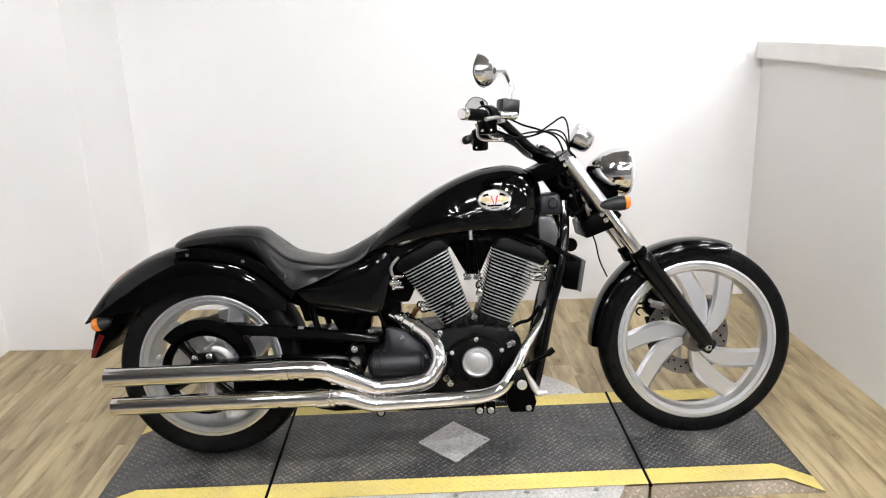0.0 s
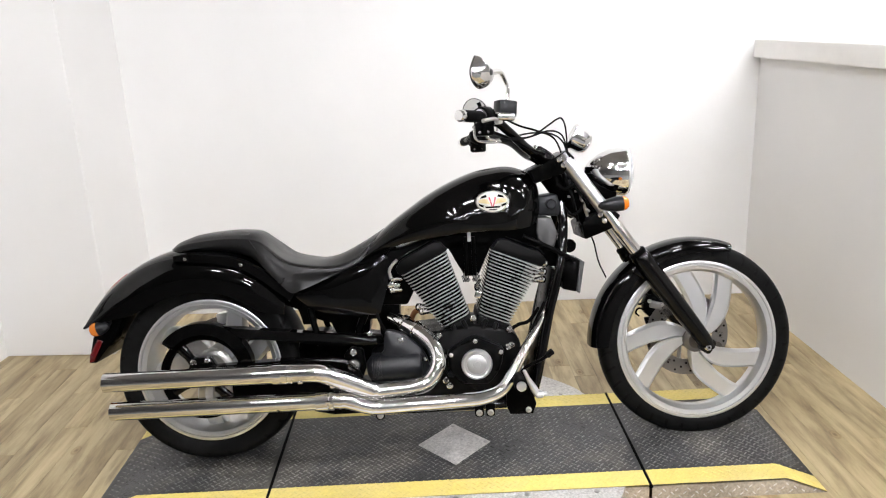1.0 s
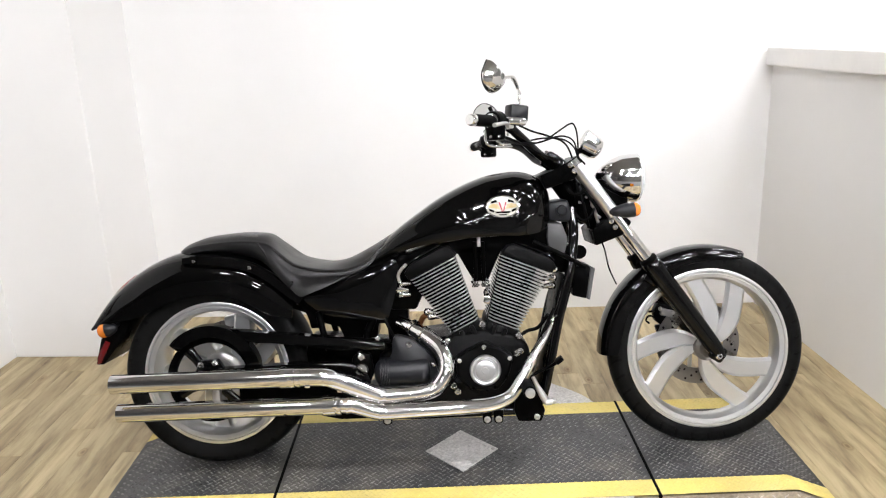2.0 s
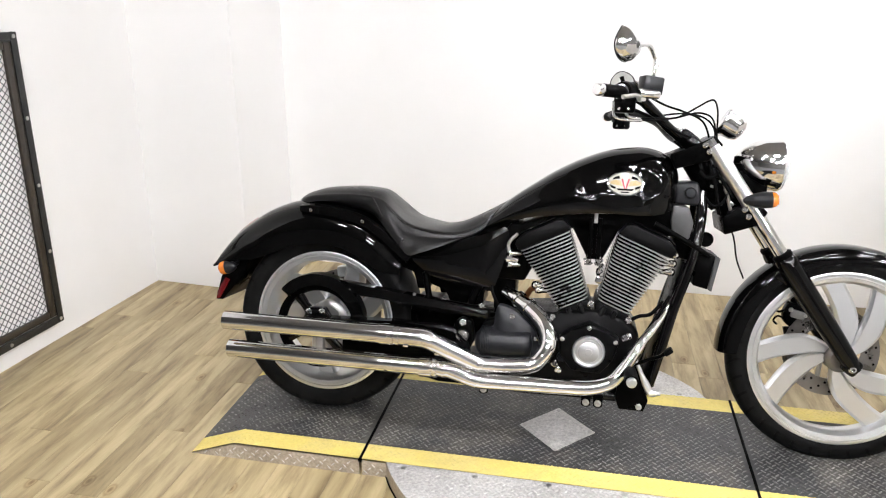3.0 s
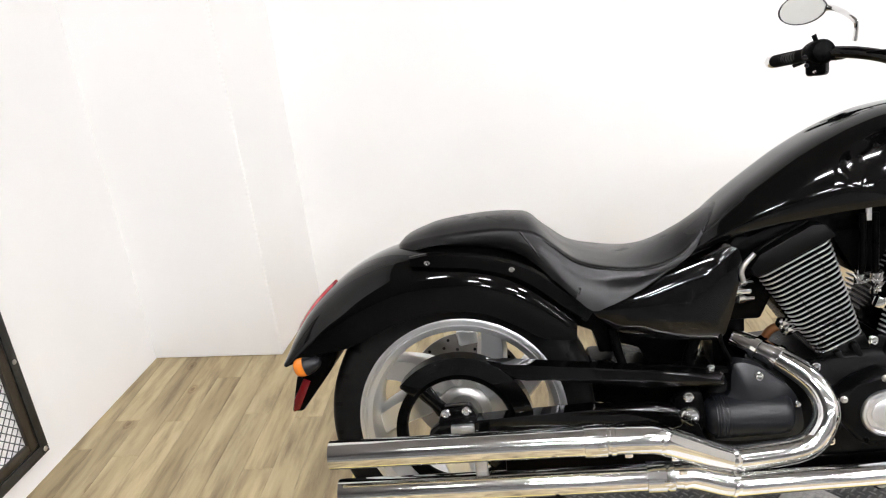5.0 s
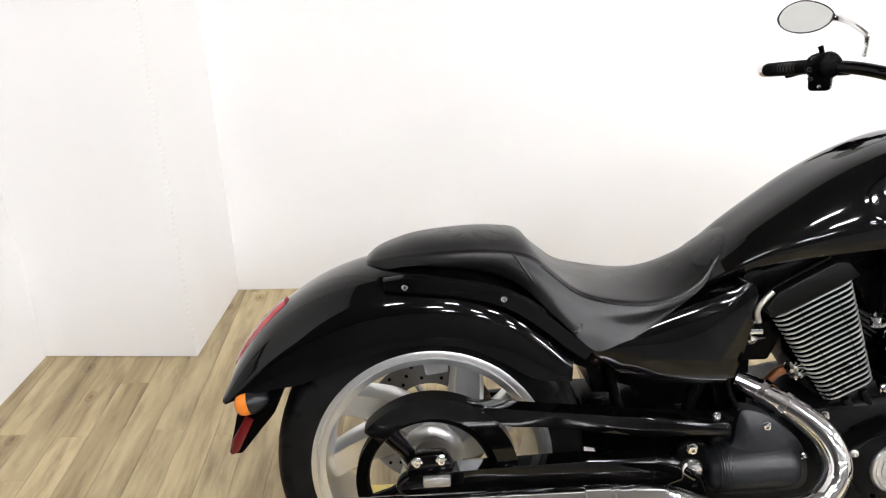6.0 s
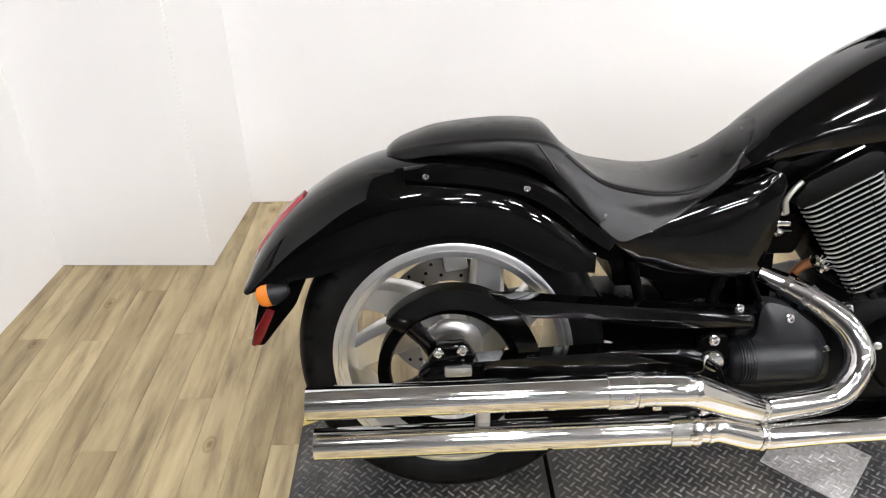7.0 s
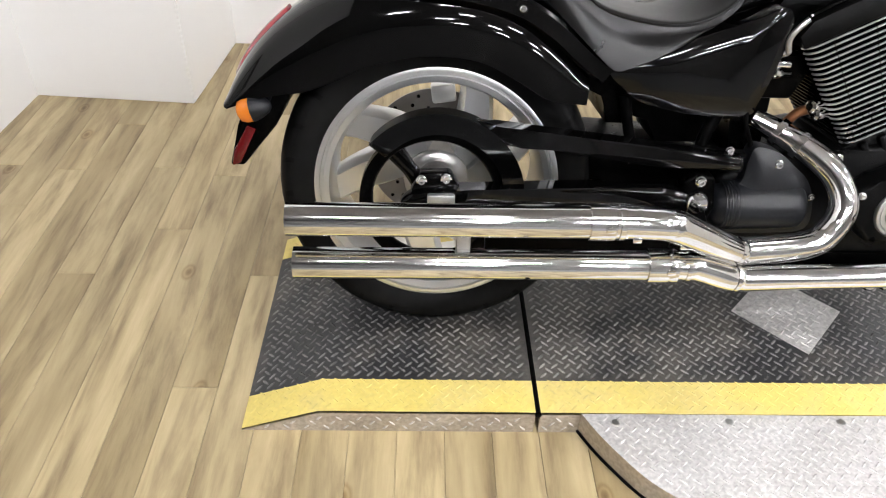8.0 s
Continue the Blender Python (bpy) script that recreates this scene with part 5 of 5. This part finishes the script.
part("pulley_hub", lathe([(-0.02, 0.0), (-0.02, 0.030), (0.012, 0.034), (0.018, 0.028), (0.024, 0.020), (0.024, 0.0)], (0, -0.133, 0.325), (0, -1, 0), 28), GLOSS_BLACK, pulley)
for x, z in ((-0.025, 0.378), (0.022, 0.381)):
    bolt(x, -0.172, z, 0.0085, pulley, CHROME)
part("axle_carrier", prism([(-0.048, 0.352), (-0.030, 0.392), (0.030, 0.394), (0.050, 0.362), (0.035, 0.335), (-0.035, 0.332)], -0.140, -0.171, 0.006, 2), GLOSS_BLACK, pulley, "gloss black axle carrier")
part("drive_belt", prism([(0.02, 0.482), (0.60, 0.430), (0.60, 0.422), (0.02, 0.474)], -0.120, -0.146, 0.001, 1), RUBBER, bike, "black toothed drive belt")
part("axle_adjuster", box((0.012, -0.195, 0.350), (0.052, 0.014, 0.020), 0.004), POLISHED, swing, "polished axle adjuster block")

# ---- right foot control ----
part("control_plate", prism([(1.004, 0.178), (1.016, 0.146), (1.094, 0.144), (1.106, 0.180), (1.09, 0.225), (1.075, 0.300), (1.045, 0.320), (1.010, 0.250)], -0.155, -0.180, 0.005), SATIN_BLACK, bike, "black forward control bracket")
peg = part("footpeg", tube([(1.040, -0.18, 0.290), (1.038, -0.30, 0.292), (1.036, -0.362, 0.294)], [0.014, 0.021, 0.021], 20, 3), RUBBER, bike, "black rubber footpeg")
part("peg_end", lathe([(0, 0.0155), (0.007, 0.015), (0.011, 0.011), (0.012, 0.0)], (1.036, -0.362, 0.294), (0, -1, 0), 20), POLISHED, peg, "polished end cap")
part("peg_bracket", tube([(1.052, -0.20, 0.326), (1.070, -0.20, 0.290), (1.078, -0.20, 0.272), (1.096, -0.20, 0.236), (1.110, -0.20, 0.212)], [0.0065, 0.0065, 0.0075, 0.012, 0.010], 12, 4), POLISHED, bike, "polished peg bracket")
part("master_cylinder_nub", lathe([(0, 0.012), (0.02, 0.012), (0.022, 0.008), (0.034, 0.008)], (1.104, -0.20, 0.216), (1, 0, 0.05), 14), POLISHED, bike)
arm = part("brake_pedal", tube([(1.05, -0.20, 0.300), (1.09, -0.206, 0.322), (1.125, -0.212, 0.338), (1.142, -0.214, 0.350)], [0.006, 0.0055, 0.0055, 0.007], 10, 5), SATIN_BLACK, bike, "black brake pedal")
part("pedal_pad", box((1.150, -0.215, 0.357), (0.028, 0.042, 0.012), 0.004, (0, -38, 0)), RUBBER, arm, "ribbed rubber pedal pad")
for x, z in ((0.580, 0.160), (0.914, 0.150), (0.952, 0.150)):
    tab = part("frame_tab", prism([(x - 0.017, z + 0.030), (x - 0.015, z - 0.010), (x - 0.006, z - 0.015), (x + 0.006, z - 0.015), (x + 0.015, z - 0.010), (x + 0.017, z + 0.030)], -0.140, -0.158, 0.003), SATIN_BLACK, bike, "black frame tab")
    bolt(x, -0.158, z, 0.009, tab, STEEL)
bolt(1.078, -0.182, 0.160, 0.008, bike, STEEL)

# ---- front end ----
FA, FB = Vector((1.246, 0, 0.986)), Vector((1.722, 0, 0.322))


def on_fork(z, y):
    t = (z - FA.z) / (FB.z - FA.z)
    return (FA.x + (FB.x - FA.x) * t, y, z)


for sgn in (-1, 1):
    y = sgn * 0.088
    leg = part("fork_leg", tube([on_fork(0.655, y), on_fork(0.625, y), on_fork(0.50, y), on_fork(0.385, y), on_fork(0.335, y), on_fork(0.312, y)], [0.028, 0.0345, 0.0325, 0.029, 0.025, 0.018], 22, 5), GLOSS_BLACK, bike, "gloss black lower fork leg")
    part("fork_tube", tube([on_fork(1.005, y), on_fork(0.64, y)], 0.0205, 24, 1), CHROME, leg, "chrome fork tube")
    part("fork_cover", tube([on_fork(0.985, y), on_fork(0.815, y)], 0.0235, 24, 1), POLISHED, leg, "brushed metal fork cover")
    part("dust_seal", lathe([(0, 0.027), (0.004, 0.030), (0.016, 0.030), (0.02, 0.024)], on_fork(0.650, y), (FA - FB), 22), RUBBER, leg)
    part("axle_clamp", box((1.716, sgn * 0.086, 0.326), (0.05, 0.034, 0.055), 0.012, (0, 35, 0), 3), GLOSS_BLACK, leg)
    bolt(1.714, sgn * 0.103, 0.321, 0.010, leg, CHROME, (0, sgn, 0))
    bolt(1.221, sgn * 0.105, 0.987, 0.007, bike, CHROME, (0, sgn, 0))
    bolt(1.235, sgn * 0.105, 0.968, 0.007, bike, CHROME, (0, sgn, 0))
    bolt(1.354, sgn * 0.105, 0.796, 0.007, bike, CHROME, (0, sgn, 0))
    bolt(1.367, sgn * 0.105, 0.775, 0.007, bike, CHROME, (0, sgn, 0))
    sig = part("turn_signal", lathe([(-0.062, 0.004), (-0.052, 0.013), (-0.030, 0.020), (-0.005, 0.0245), (0.018, 0.0245)], (1.391, sgn * 0.190, 0.834), (1, 0, 0.08), 24), PLASTIC, bike, "grey-black front turn signal")
    part("lens", lathe([(0.0182, 0.0235), (0.028, 0.022), (0.036, 0.015), (0.039, 0.0)], (1.391, sgn * 0.190, 0.834), (1, 0, 0.08), 24), AMBER, sig, "amber lens")
    part("stalk", tube([(1.366, sgn * 0.095, 0.822), (1.372, sgn * 0.150, 0.828), (1.380, sgn * 0.182, 0.832)], 0.011, 10, 3), PLASTIC, sig)
part("axle", lathe([(-0.09, 0.012), (0.09, 0.012)], (1.700, 0, 0.333), (0, 1, 0), 16), STEEL, bike)
part("upper_clamp", prism([(1.120, 0.957), (1.190, 0.980), (1.248, 1.019), (1.275, 0.990), (1.236, 0.940), (1.138, 0.910)], -0.104, 0.104, 0.005, 2), SATIN_BLACK, bike, "black upper fork clamp")
part("lower_clamp", prism([(1.290, 0.766), (1.330, 0.798), (1.400, 0.812), (1.424, 0.790), (1.396, 0.748), (1.302, 0.714)], -0.104, 0.104, 0.005, 2), SATIN_BLACK, bike, "black lower fork clamp")
part("fork_shroud", prism([(1.24, 0.93), (1.30, 0.93), (1.37, 0.81), (1.31, 0.77), (1.25, 0.80)], -0.055, 0.055, 0.012), SATIN_BLACK, bike)

# front fender: a band round the wheel
rings = []
for k in range(49):
    deg = 181 - 111 * k / 48
    a = radians(deg)
    end = min(1.0, min(k, 48 - k) / 5)
    crown, edge = 0.376 - 0.016 * k / 48, 0.310 + 0.008 * (1 - end)
    if k > 36:
        edge += 0.012 * ((k - 36) / 12) ** 1.5
    w = 0.066
    ring = []
    for lay in (0.0, -0.004):
        row = []
        for j in range(17):
            b = -math.pi / 2 + math.pi * j / 16
            r = edge + (crown - edge) * math.cos(b) ** 0.55 + lay if abs(b) < 1.57 else edge
            row.append(Vector((FW[0] + r * math.cos(a), (w + lay) * math.copysign(abs(math.sin(b)) ** 0.75, b), FW[2] + r * math.sin(a))))
        ring += row if lay == 0 else list(reversed(row))
    rings.append(ring)
ff = part("front_fender", skin(rings), GLOSS_BLACK, bike, "gloss black front fender", sharp=50)
for sgn in (-1, 1):
    part("fender_mount", prism([(1.465, 0.59), (1.50, 0.645), (1.535, 0.635), (1.545, 0.575), (1.50, 0.565)], sgn * 0.060, sgn * 0.085, 0.006), GLOSS_BLACK, ff)
cal = part("front_caliper", prism([(1.540, 0.452), (1.556, 0.486), (1.600, 0.480), (1.628, 0.452), (1.612, 0.412), (1.566, 0.400), (1.544, 0.420)], 0.062, 0.104, 0.008, 3), SATIN_BLACK, bike, "black front brake caliper")
part("caliper_bridge", box((1.585, 0.058, 0.447), (0.046, 0.014, 0.026), 0.004, (0, 14, 0)), BRUSHED, cal, "bare metal caliper bridge")
part("caliper_bracket", prism([(1.545, 0.400), (1.560, 0.352), (1.590, 0.346), (1.598, 0.372), (1.580, 0.402)], 0.064, 0.090, 0.006, 2), SATIN_BLACK, cal, "black caliper bracket")
for x, z in ((1.562, 0.462), (1.606, 0.446), (1.575, 0.365)):
    bolt(x, 0.056, z, 0.006, cal, STEEL, (0, -1, 0))
part("bleed_pipe", tube([(1.545, 0.06, 0.430), (1.520, 0.05, 0.440), (1.508, 0.05, 0.425), (1.520, 0.05, 0.412)], 0.0035, 8, 5), SATIN_BLACK, cal)
part("brake_hose", tube([(1.548, 0.06, 0.462), (1.520, 0.05, 0.455), (1.508, 0.04, 0.478), (1.530, 0.04, 0.498), (1.556, 0.05, 0.484)], 0.004, 8, 5), SATIN_BLACK, bike)

# headlight and gauge
HA = Vector((1.0, 0, -0.03)).normalized()
bucket = part("headlight", lathe([(-0.132, 0.0), (-0.128, 0.018), (-0.110, 0.040), (-0.080, 0.062), (-0.045, 0.078), (-0.010, 0.083), (0.004, 0.085), (0.010, 0.085), (0.014, 0.082)], (1.454, 0, 0.936), HA, 48), CHROME, bike, "chrome bullet headlight", sharp=60)
part("reflector_bowl", lathe([(0.010, 0.082), (-0.02, 0.070), (-0.045, 0.045), (-0.055, 0.0)], (1.454, 0, 0.937), HA, 40), CHROME, bucket)
lens = part("lens", lathe([(0.012, 0.0835), (0.020, 0.080), (0.029, 0.062), (0.034, 0.035), (0.036, 0.0), (0.0335, 0.0), (0.0315, 0.035), (0.0265, 0.061), (0.018, 0.078), (0.012, 0.081)], (1.454, 0, 0.937), HA, 40), GLASS, bucket, "clear domed lens")
lens.visible_shadow = False
part("headlight_mount", prism([(1.330, 0.90), (1.36, 0.93), (1.43, 0.875), (1.43, 0.845), (1.37, 0.84)], -0.035, 0.035, 0.008), SATIN_BLACK, bike)
GA = Vector((-0.85, 0, 0.50)).normalized()
gauge = part("speedometer", lathe([(-0.050, 0.0), (-0.048, 0.020), (-0.040, 0.034), (-0.022, 0.042), (0.016, 0.044), (0.022, 0.046), (0.026, 0.044), (0.024, 0.040)], (1.304, 0, 1.057), GA, 40), CHROME, bike, "chrome speedometer housing", sharp=60)
part("dial", lathe([(0.020, 0.040), (0.020, 0.0)], (1.304, 0, 1.057), GA, 32), SATIN_BLACK, gauge)

# ---- handlebar and what it carries ----
R_END, L_END = Vector((0.891, -0.373, 1.127)), Vector((0.938, 0.540, 1.086))
bar_r = [(0.965, -0.252, 1.129), (1.015, -0.203, 1.110), (1.042, -0.178, 1.090), (1.112, -0.100, 1.033), (1.160, -0.062, 1.002), (1.185, -0.045, 0.996)]
bar_l = [(0.968, 0.405, 1.092), (1.020, 0.310, 1.090), (1.070, 0.245, 1.076), (1.105, 0.200, 1.056), (1.141, 0.150, 1.016), (1.168, 0.090, 0.998), (1.185, 0.045, 0.996)]
bar = part("handlebar", tube([tuple(R_END)] + bar_r + list(reversed(bar_l)) + [tuple(L_END)], 0.0155, 16, 6), GLOSS_BLACK, bike, "black swept-back handlebar")
for E, B, nm in ((R_END, Vector(bar_r[0]), -1), (L_END, Vector(bar_l[0]), 1)):
    d = (B - E).normalized()
    ribs = 18 if nm < 0 else 28
    prof = [(0.0, 0.014)] + [(0.004 + 0.006 * k, 0.0185 if k % 2 else 0.0168) for k in range(ribs)] + [(0.004 + 0.006 * ribs, 0.019), (0.008 + 0.006 * ribs, 0.016)]
    part("grip", lathe(prof, tuple(E), tuple(d), 20), RUBBER, bar, "ribbed black rubber grip")
    part("grip_end", lathe([(-0.024, 0.0), (-0.024, 0.014), (-0.018, 0.018), (-0.002, 0.0185), (0.002, 0.016)], tuple(E), tuple(d), 20), CHROME, bar, "chrome bar end")
    if nm < 0:
        part("grip_ring", lathe([(0.112, 0.020), (0.113, 0.024), (0.122, 0.024), (0.124, 0.020)], tuple(E), tuple(d), 20), CHROME, bar)
    inboard = 0.142 if nm < 0 else 0.205
    c = E + d * (inboard - 0.012) + Vector((0, 0, -0.014))
    turn = 35 * -nm
    part("switch_housing", lathe([(-0.026, 0.020), (-0.024, 0.030), (-0.010, 0.033), (0.004, 0.031), (0.018, 0.033), (0.026, 0.028), (0.028, 0.016)], tuple(E + d * inboard), tuple(d), 22), SATIN_BLACK, bar, "black switch housing")
    part("switch_body", box(tuple(c + Vector((0.004, 0, -0.022))), (0.050, 0.052, 0.046), 0.010, (0, 0, turn), 3), SATIN_BLACK, bar, "black lower switch body")
    for dz, dx, sz in ((0.030, -0.016, 0.016), (0.006, -0.026, 0.013), (-0.016, -0.024, 0.012)):
        part("switch", box(tuple(c + Vector((dx, nm * -0.006, dz))), (sz, sz * 1.3, sz * 0.8), 0.003, (0, 12, turn)), PLASTIC, bar, "black thumb switch")
    part("thumb_lever", tube([tuple(c + Vector((0.0, nm * -0.01, 0.030))), tuple(c + Vector((-0.006, nm * -0.014, 0.050))), tuple(c + Vector((-0.010, nm * -0.014, 0.060)))], [0.007, 0.006, 0.007], 10, 3), SATIN_BLACK, bar)
    part("lever_perch", box(tuple(c + Vector((0.044, nm * -0.026, 0.004))), (0.036, 0.030, 0.028), 0.006, (0, 0, turn), 2), SATIN_BLACK if nm > 0 else CHROME, bar, "lever perch")
    for k in (0, 1):
        part("housing_screw", lathe([(0, 0.0045), (0.003, 0.004), (0.004, 0.0)], tuple(c + Vector((-0.012 + 0.026 * k, -0.024, -0.034))), (0, -1, 0), 10), CHROME, bar)
    lev = [tuple(c + Vector((0.045, nm * -0.02, -0.004))), tuple(E + d * 0.09 + Vector((0.055, nm * 0.012, -0.010))), tuple(E + d * 0.02 + Vector((0.050, nm * 0.02, -0.018)))]
    part("lever", tube(lev, [0.007, 0.0055, 0.006], 10, 4), STEEL if nm < 0 else SATIN_BLACK, bar, "hand lever")
for s in (-1, 1):
    part("riser", tube([(1.150, s * 0.045, 1.012), (1.180, s * 0.045, 0.998), (1.20, s * 0.045, 0.980), (1.215, s * 0.045, 0.955)], [0.022, 0.027, 0.026, 0.024], 16, 3), GLOSS_BLACK, bar, "black riser")
    part("riser_clamp", box((1.168, s * 0.045, 1.010), (0.046, 0.040, 0.046), 0.012, (0, 32, 0), 3), GLOSS_BLACK, bar, "black bar clamp")
    bolt(1.150, s * 0.045 - 0.008, 1.034, 0.006, bar, CHROME, (-0.4, 0, 0.9))
part("throttle_elbow", tube([(0.930, -0.290, 1.100), (0.932, -0.290, 1.068), (0.945, -0.285, 1.053), (0.985, -0.260, 1.050), (1.015, -0.235, 1.051)], 0.0046, 10, 6), CHROME, bar, "chrome throttle elbow")
part("throttle_cable", tube([(1.010, -0.239, 1.051), (1.080, -0.170, 1.058), (1.130, -0.110, 1.068), (1.200, -0.055, 1.086), (1.246, -0.040, 1.068), (1.262, -0.040, 1.000)], 0.0031, 8, 7), RUBBER, bar, "black throttle cable")
part("throttle_elbow", tube([(0.966, -0.270, 1.100), (0.968, -0.270, 1.073), (0.980, -0.265, 1.058), (1.010, -0.240, 1.056)], 0.0046, 10, 6), CHROME, bar, "chrome throttle elbow")
part("throttle_cable", tube([(1.005, -0.244, 1.056), (1.070, -0.170, 1.062), (1.131, -0.100, 1.068), (1.195, -0.060, 1.104), (1.228, -0.040, 1.124), (1.248, -0.032, 1.126), (1.260, -0.030, 1.092), (1.264, -0.030, 1.010)], 0.0031, 8, 7), RUBBER, bar, "black looped cable")
part("brake_line", tube([(1.040, -0.215, 1.118), (1.090, -0.160, 1.100), (1.150, -0.110, 1.085), (1.215, -0.070, 1.056), (1.250, -0.055, 0.970)], 0.0034, 8, 6), RUBBER, bar, "black brake line")
part("clutch_cable", tube([(0.995, 0.370, 1.084), (1.080, 0.200, 1.080), (1.160, 0.080, 1.088), (1.220, 0.000, 1.076), (1.255, -0.020, 1.040), (1.262, -0.030, 0.980)], 0.0031, 8, 7), RUBBER, bar, "black clutch cable")
part("wiring", tube([(0.985, -0.235, 1.085), (1.06, -0.165, 1.058), (1.14, -0.09, 1.020), (1.21, -0.05, 1.00)], 0.0050, 8, 5), RUBBER, bar)
part("fender_wire", tube([(1.322, -0.07, 0.735), (1.335, -0.08, 0.70), (1.350, -0.075, 0.635), (1.378, -0.06, 0.575)], 0.0028, 6, 6), RUBBER, bike, "thin black wire")
for k, (a, b, c) in enumerate((((1.235, -0.06, 0.955), (1.262, -0.085, 0.87), (1.285, -0.07, 0.775)), ((1.25, -0.05, 0.955), (1.288, -0.080, 0.88), (1.318, -0.07, 0.79)), ((1.262, -0.07, 0.95), (1.272, -0.088, 0.90), (1.320, -0.085, 0.83)))):
    part("neck_cable", tube([a, b, c], 0.0055, 8, 7), RUBBER if k != 1 else STEEL, bike, "cable at the steering head")
for x, z, q in ((1.272, 0.925, 30), (1.286, 0.880, -20), (1.300, 0.846, 60), (1.262, 0.860, 10), (1.318, 0.812, 40)):
    part("cable_clip", box((x, -0.070, z), (0.020, 0.012, 0.008), 0.002, (0, q, 0)), STEEL, bike, "bright cable clip")
part("wire_plug", box((1.268, -0.066, 0.905), (0.022, 0.020, 0.030), 0.004, (0, -30, 0)), PLASTIC, bike, "grey wire plug")
part("hose_bend", tube([(1.215, -0.075, 0.905), (1.236, -0.085, 0.888), (1.262, -0.085, 0.896), (1.280, -0.075, 0.925)], 0.0062, 10, 6), RUBBER, bike, "bent black hose")
part("hose_bend", tube([(1.235, -0.070, 0.83), (1.262, -0.085, 0.80), (1.292, -0.085, 0.815), (1.306, -0.075, 0.855)], 0.0050, 10, 6), RUBBER, bike, "bent black hose")
res = part("brake_reservoir", box((1.036, -0.210, 1.154), (0.062, 0.052, 0.052), 0.006, (0, 6, 20), 2), PLASTIC, bike, "black brake fluid reservoir")
part("master_cylinder", box((1.030, -0.236, 1.128), (0.066, 0.036, 0.026), 0.010, (0, 4, 20), 3), CHROME, res, "chrome master cylinder")


def mirror_outline(a, ru, rv, lean):
    """A teardrop: the upper half narrows towards an apex that leans to one side."""
    top = max(0.0, math.sin(a)) ** 1.5
    return math.cos(a) * ru * (1 - 0.66 * top * abs(lean)) + 0.46 * ru * top * lean, math.sin(a) * rv


def rear_mirror(C, foot, n, ru, rv, lean, roll=0.0):
    """An oval mirror: chrome shell, glass and curved stem."""
    n = Vector(n).normalized()
    side = Vector((0, 0, 1)).cross(n).normalized()
    up = n.cross(side)
    side, up = math.cos(roll) * side + math.sin(roll) * up, math.cos(roll) * up - math.sin(roll) * side
    C = Vector(C)
    rings = []
    for t, q in ((-0.030, 0.05), (-0.028, 0.35), (-0.022, 0.62), (-0.013, 0.84), (-0.003, 0.97), (0.005, 1.0), (0.008, 0.975)):
        ring = []
        for k in range(32):
            a = 2 * math.pi * k / 32
            u, v = mirror_outline(a, ru, rv, lean)
            ring.append(C + n * t + side * u * q + up * v * q)
        rings.append(ring)
    sh = part("mirror", skin(rings), CHROME, bike, "chrome oval rear-view mirror", sharp=60)
    g = []
    for q in (0.94, 0.02):
        rim_uv = [mirror_outline(2 * math.pi * k / 32, ru, rv, lean) for k in range(32)]
        g.append([C + n * 0.0085 + side * u * q + up * v * q for u, v in rim_uv])
    part("mirror_glass", skin(g, True, False), MIRROR, sh, "mirror glass")
    ring = [C + n * 0.008 + side * u + up * v for u, v in (mirror_outline(2 * math.pi * k / 32, ru, rv, lean) for k in range(33))]
    part("mirror_rim", tube([tuple(p) for p in ring], 0.0016, 6, 1, caps=False), PLASTIC, sh, "thin dark rim")
    f = Vector(foot)
    back = C - n * 0.026
    part("mirror_stem", tube([tuple(f), tuple(f + Vector((0.004, 0, 0.032))), tuple(f + Vector((-0.002, 0, 0.055))), tuple((f + Vector((0, 0, 0.060)) + back) / 2 + Vector((0.006, 0, 0.012))), tuple(back)], [0.0065, 0.006, 0.0065, 0.009, 0.011], 12, 5), CHROME, sh, "curved chrome mirror stem")


rear_mirror((0.957, -0.345, 1.254), (1.040, -0.240, 1.180), (-0.84, 0.54, 0.05), 0.060, 0.047, 1.0)
rear_mirror((0.986, 0.445, 1.214), (1.055, 0.300, 1.112), (-0.80, -0.56, 0.04), 0.072, 0.039, -0.3)



# ---- floor planks, pieces of the floor ----
PW, PL = 0.096, 1.22


def plank_mesh(length):
    g = 0.0005
    bm = bmesh.new()
    b = 0.0010
    x0, x1, y0, y1 = g, PW - g, g, length - g
    low = [bm.verts.new(p) for p in ((x0, y0, -0.0045), (x1, y0, -0.0045), (x1, y1, -0.0045), (x0, y1, -0.0045))]
    mid = [bm.verts.new((v.co.x, v.co.y, -b * 0.6)) for v in low]
    top = [bm.verts.new(p) for p in ((x0 + b, y0 + b, 0), (x1 - b, y0 + b, 0), (x1 - b, y1 - b, 0), (x0 + b, y1 - b, 0))]
    bm.faces.new(top)
    for a, c in ((low, mid), (mid, top)):
        for k in range(4):
            bm.faces.new((a[k], a[(k + 1) % 4], c[(k + 1) % 4], c[k]))
    me = bpy.data.meshes.new("plank")
    bm.to_mesh(me)
    bm.free()
    me.materials.append(PLANK)
    return me


plank = plank_mesh(PL)
rnd = random.Random(5)
FRONT = -1.7
for i in range(45):
    x = -1.60 + i * PW
    first = round(rnd.uniform(0.15, 1.2), 2)
    y, data = FRONT, plank_mesh(first)
    while y < 1.7:
        ob = new("plank", data)
        ob.parent = floor
        ob.matrix_parent_inverse = floor.matrix_basis.inverted()
        ob.location = (x, y, 0.0)
        y += first if data is not plank else PL
        data = plank
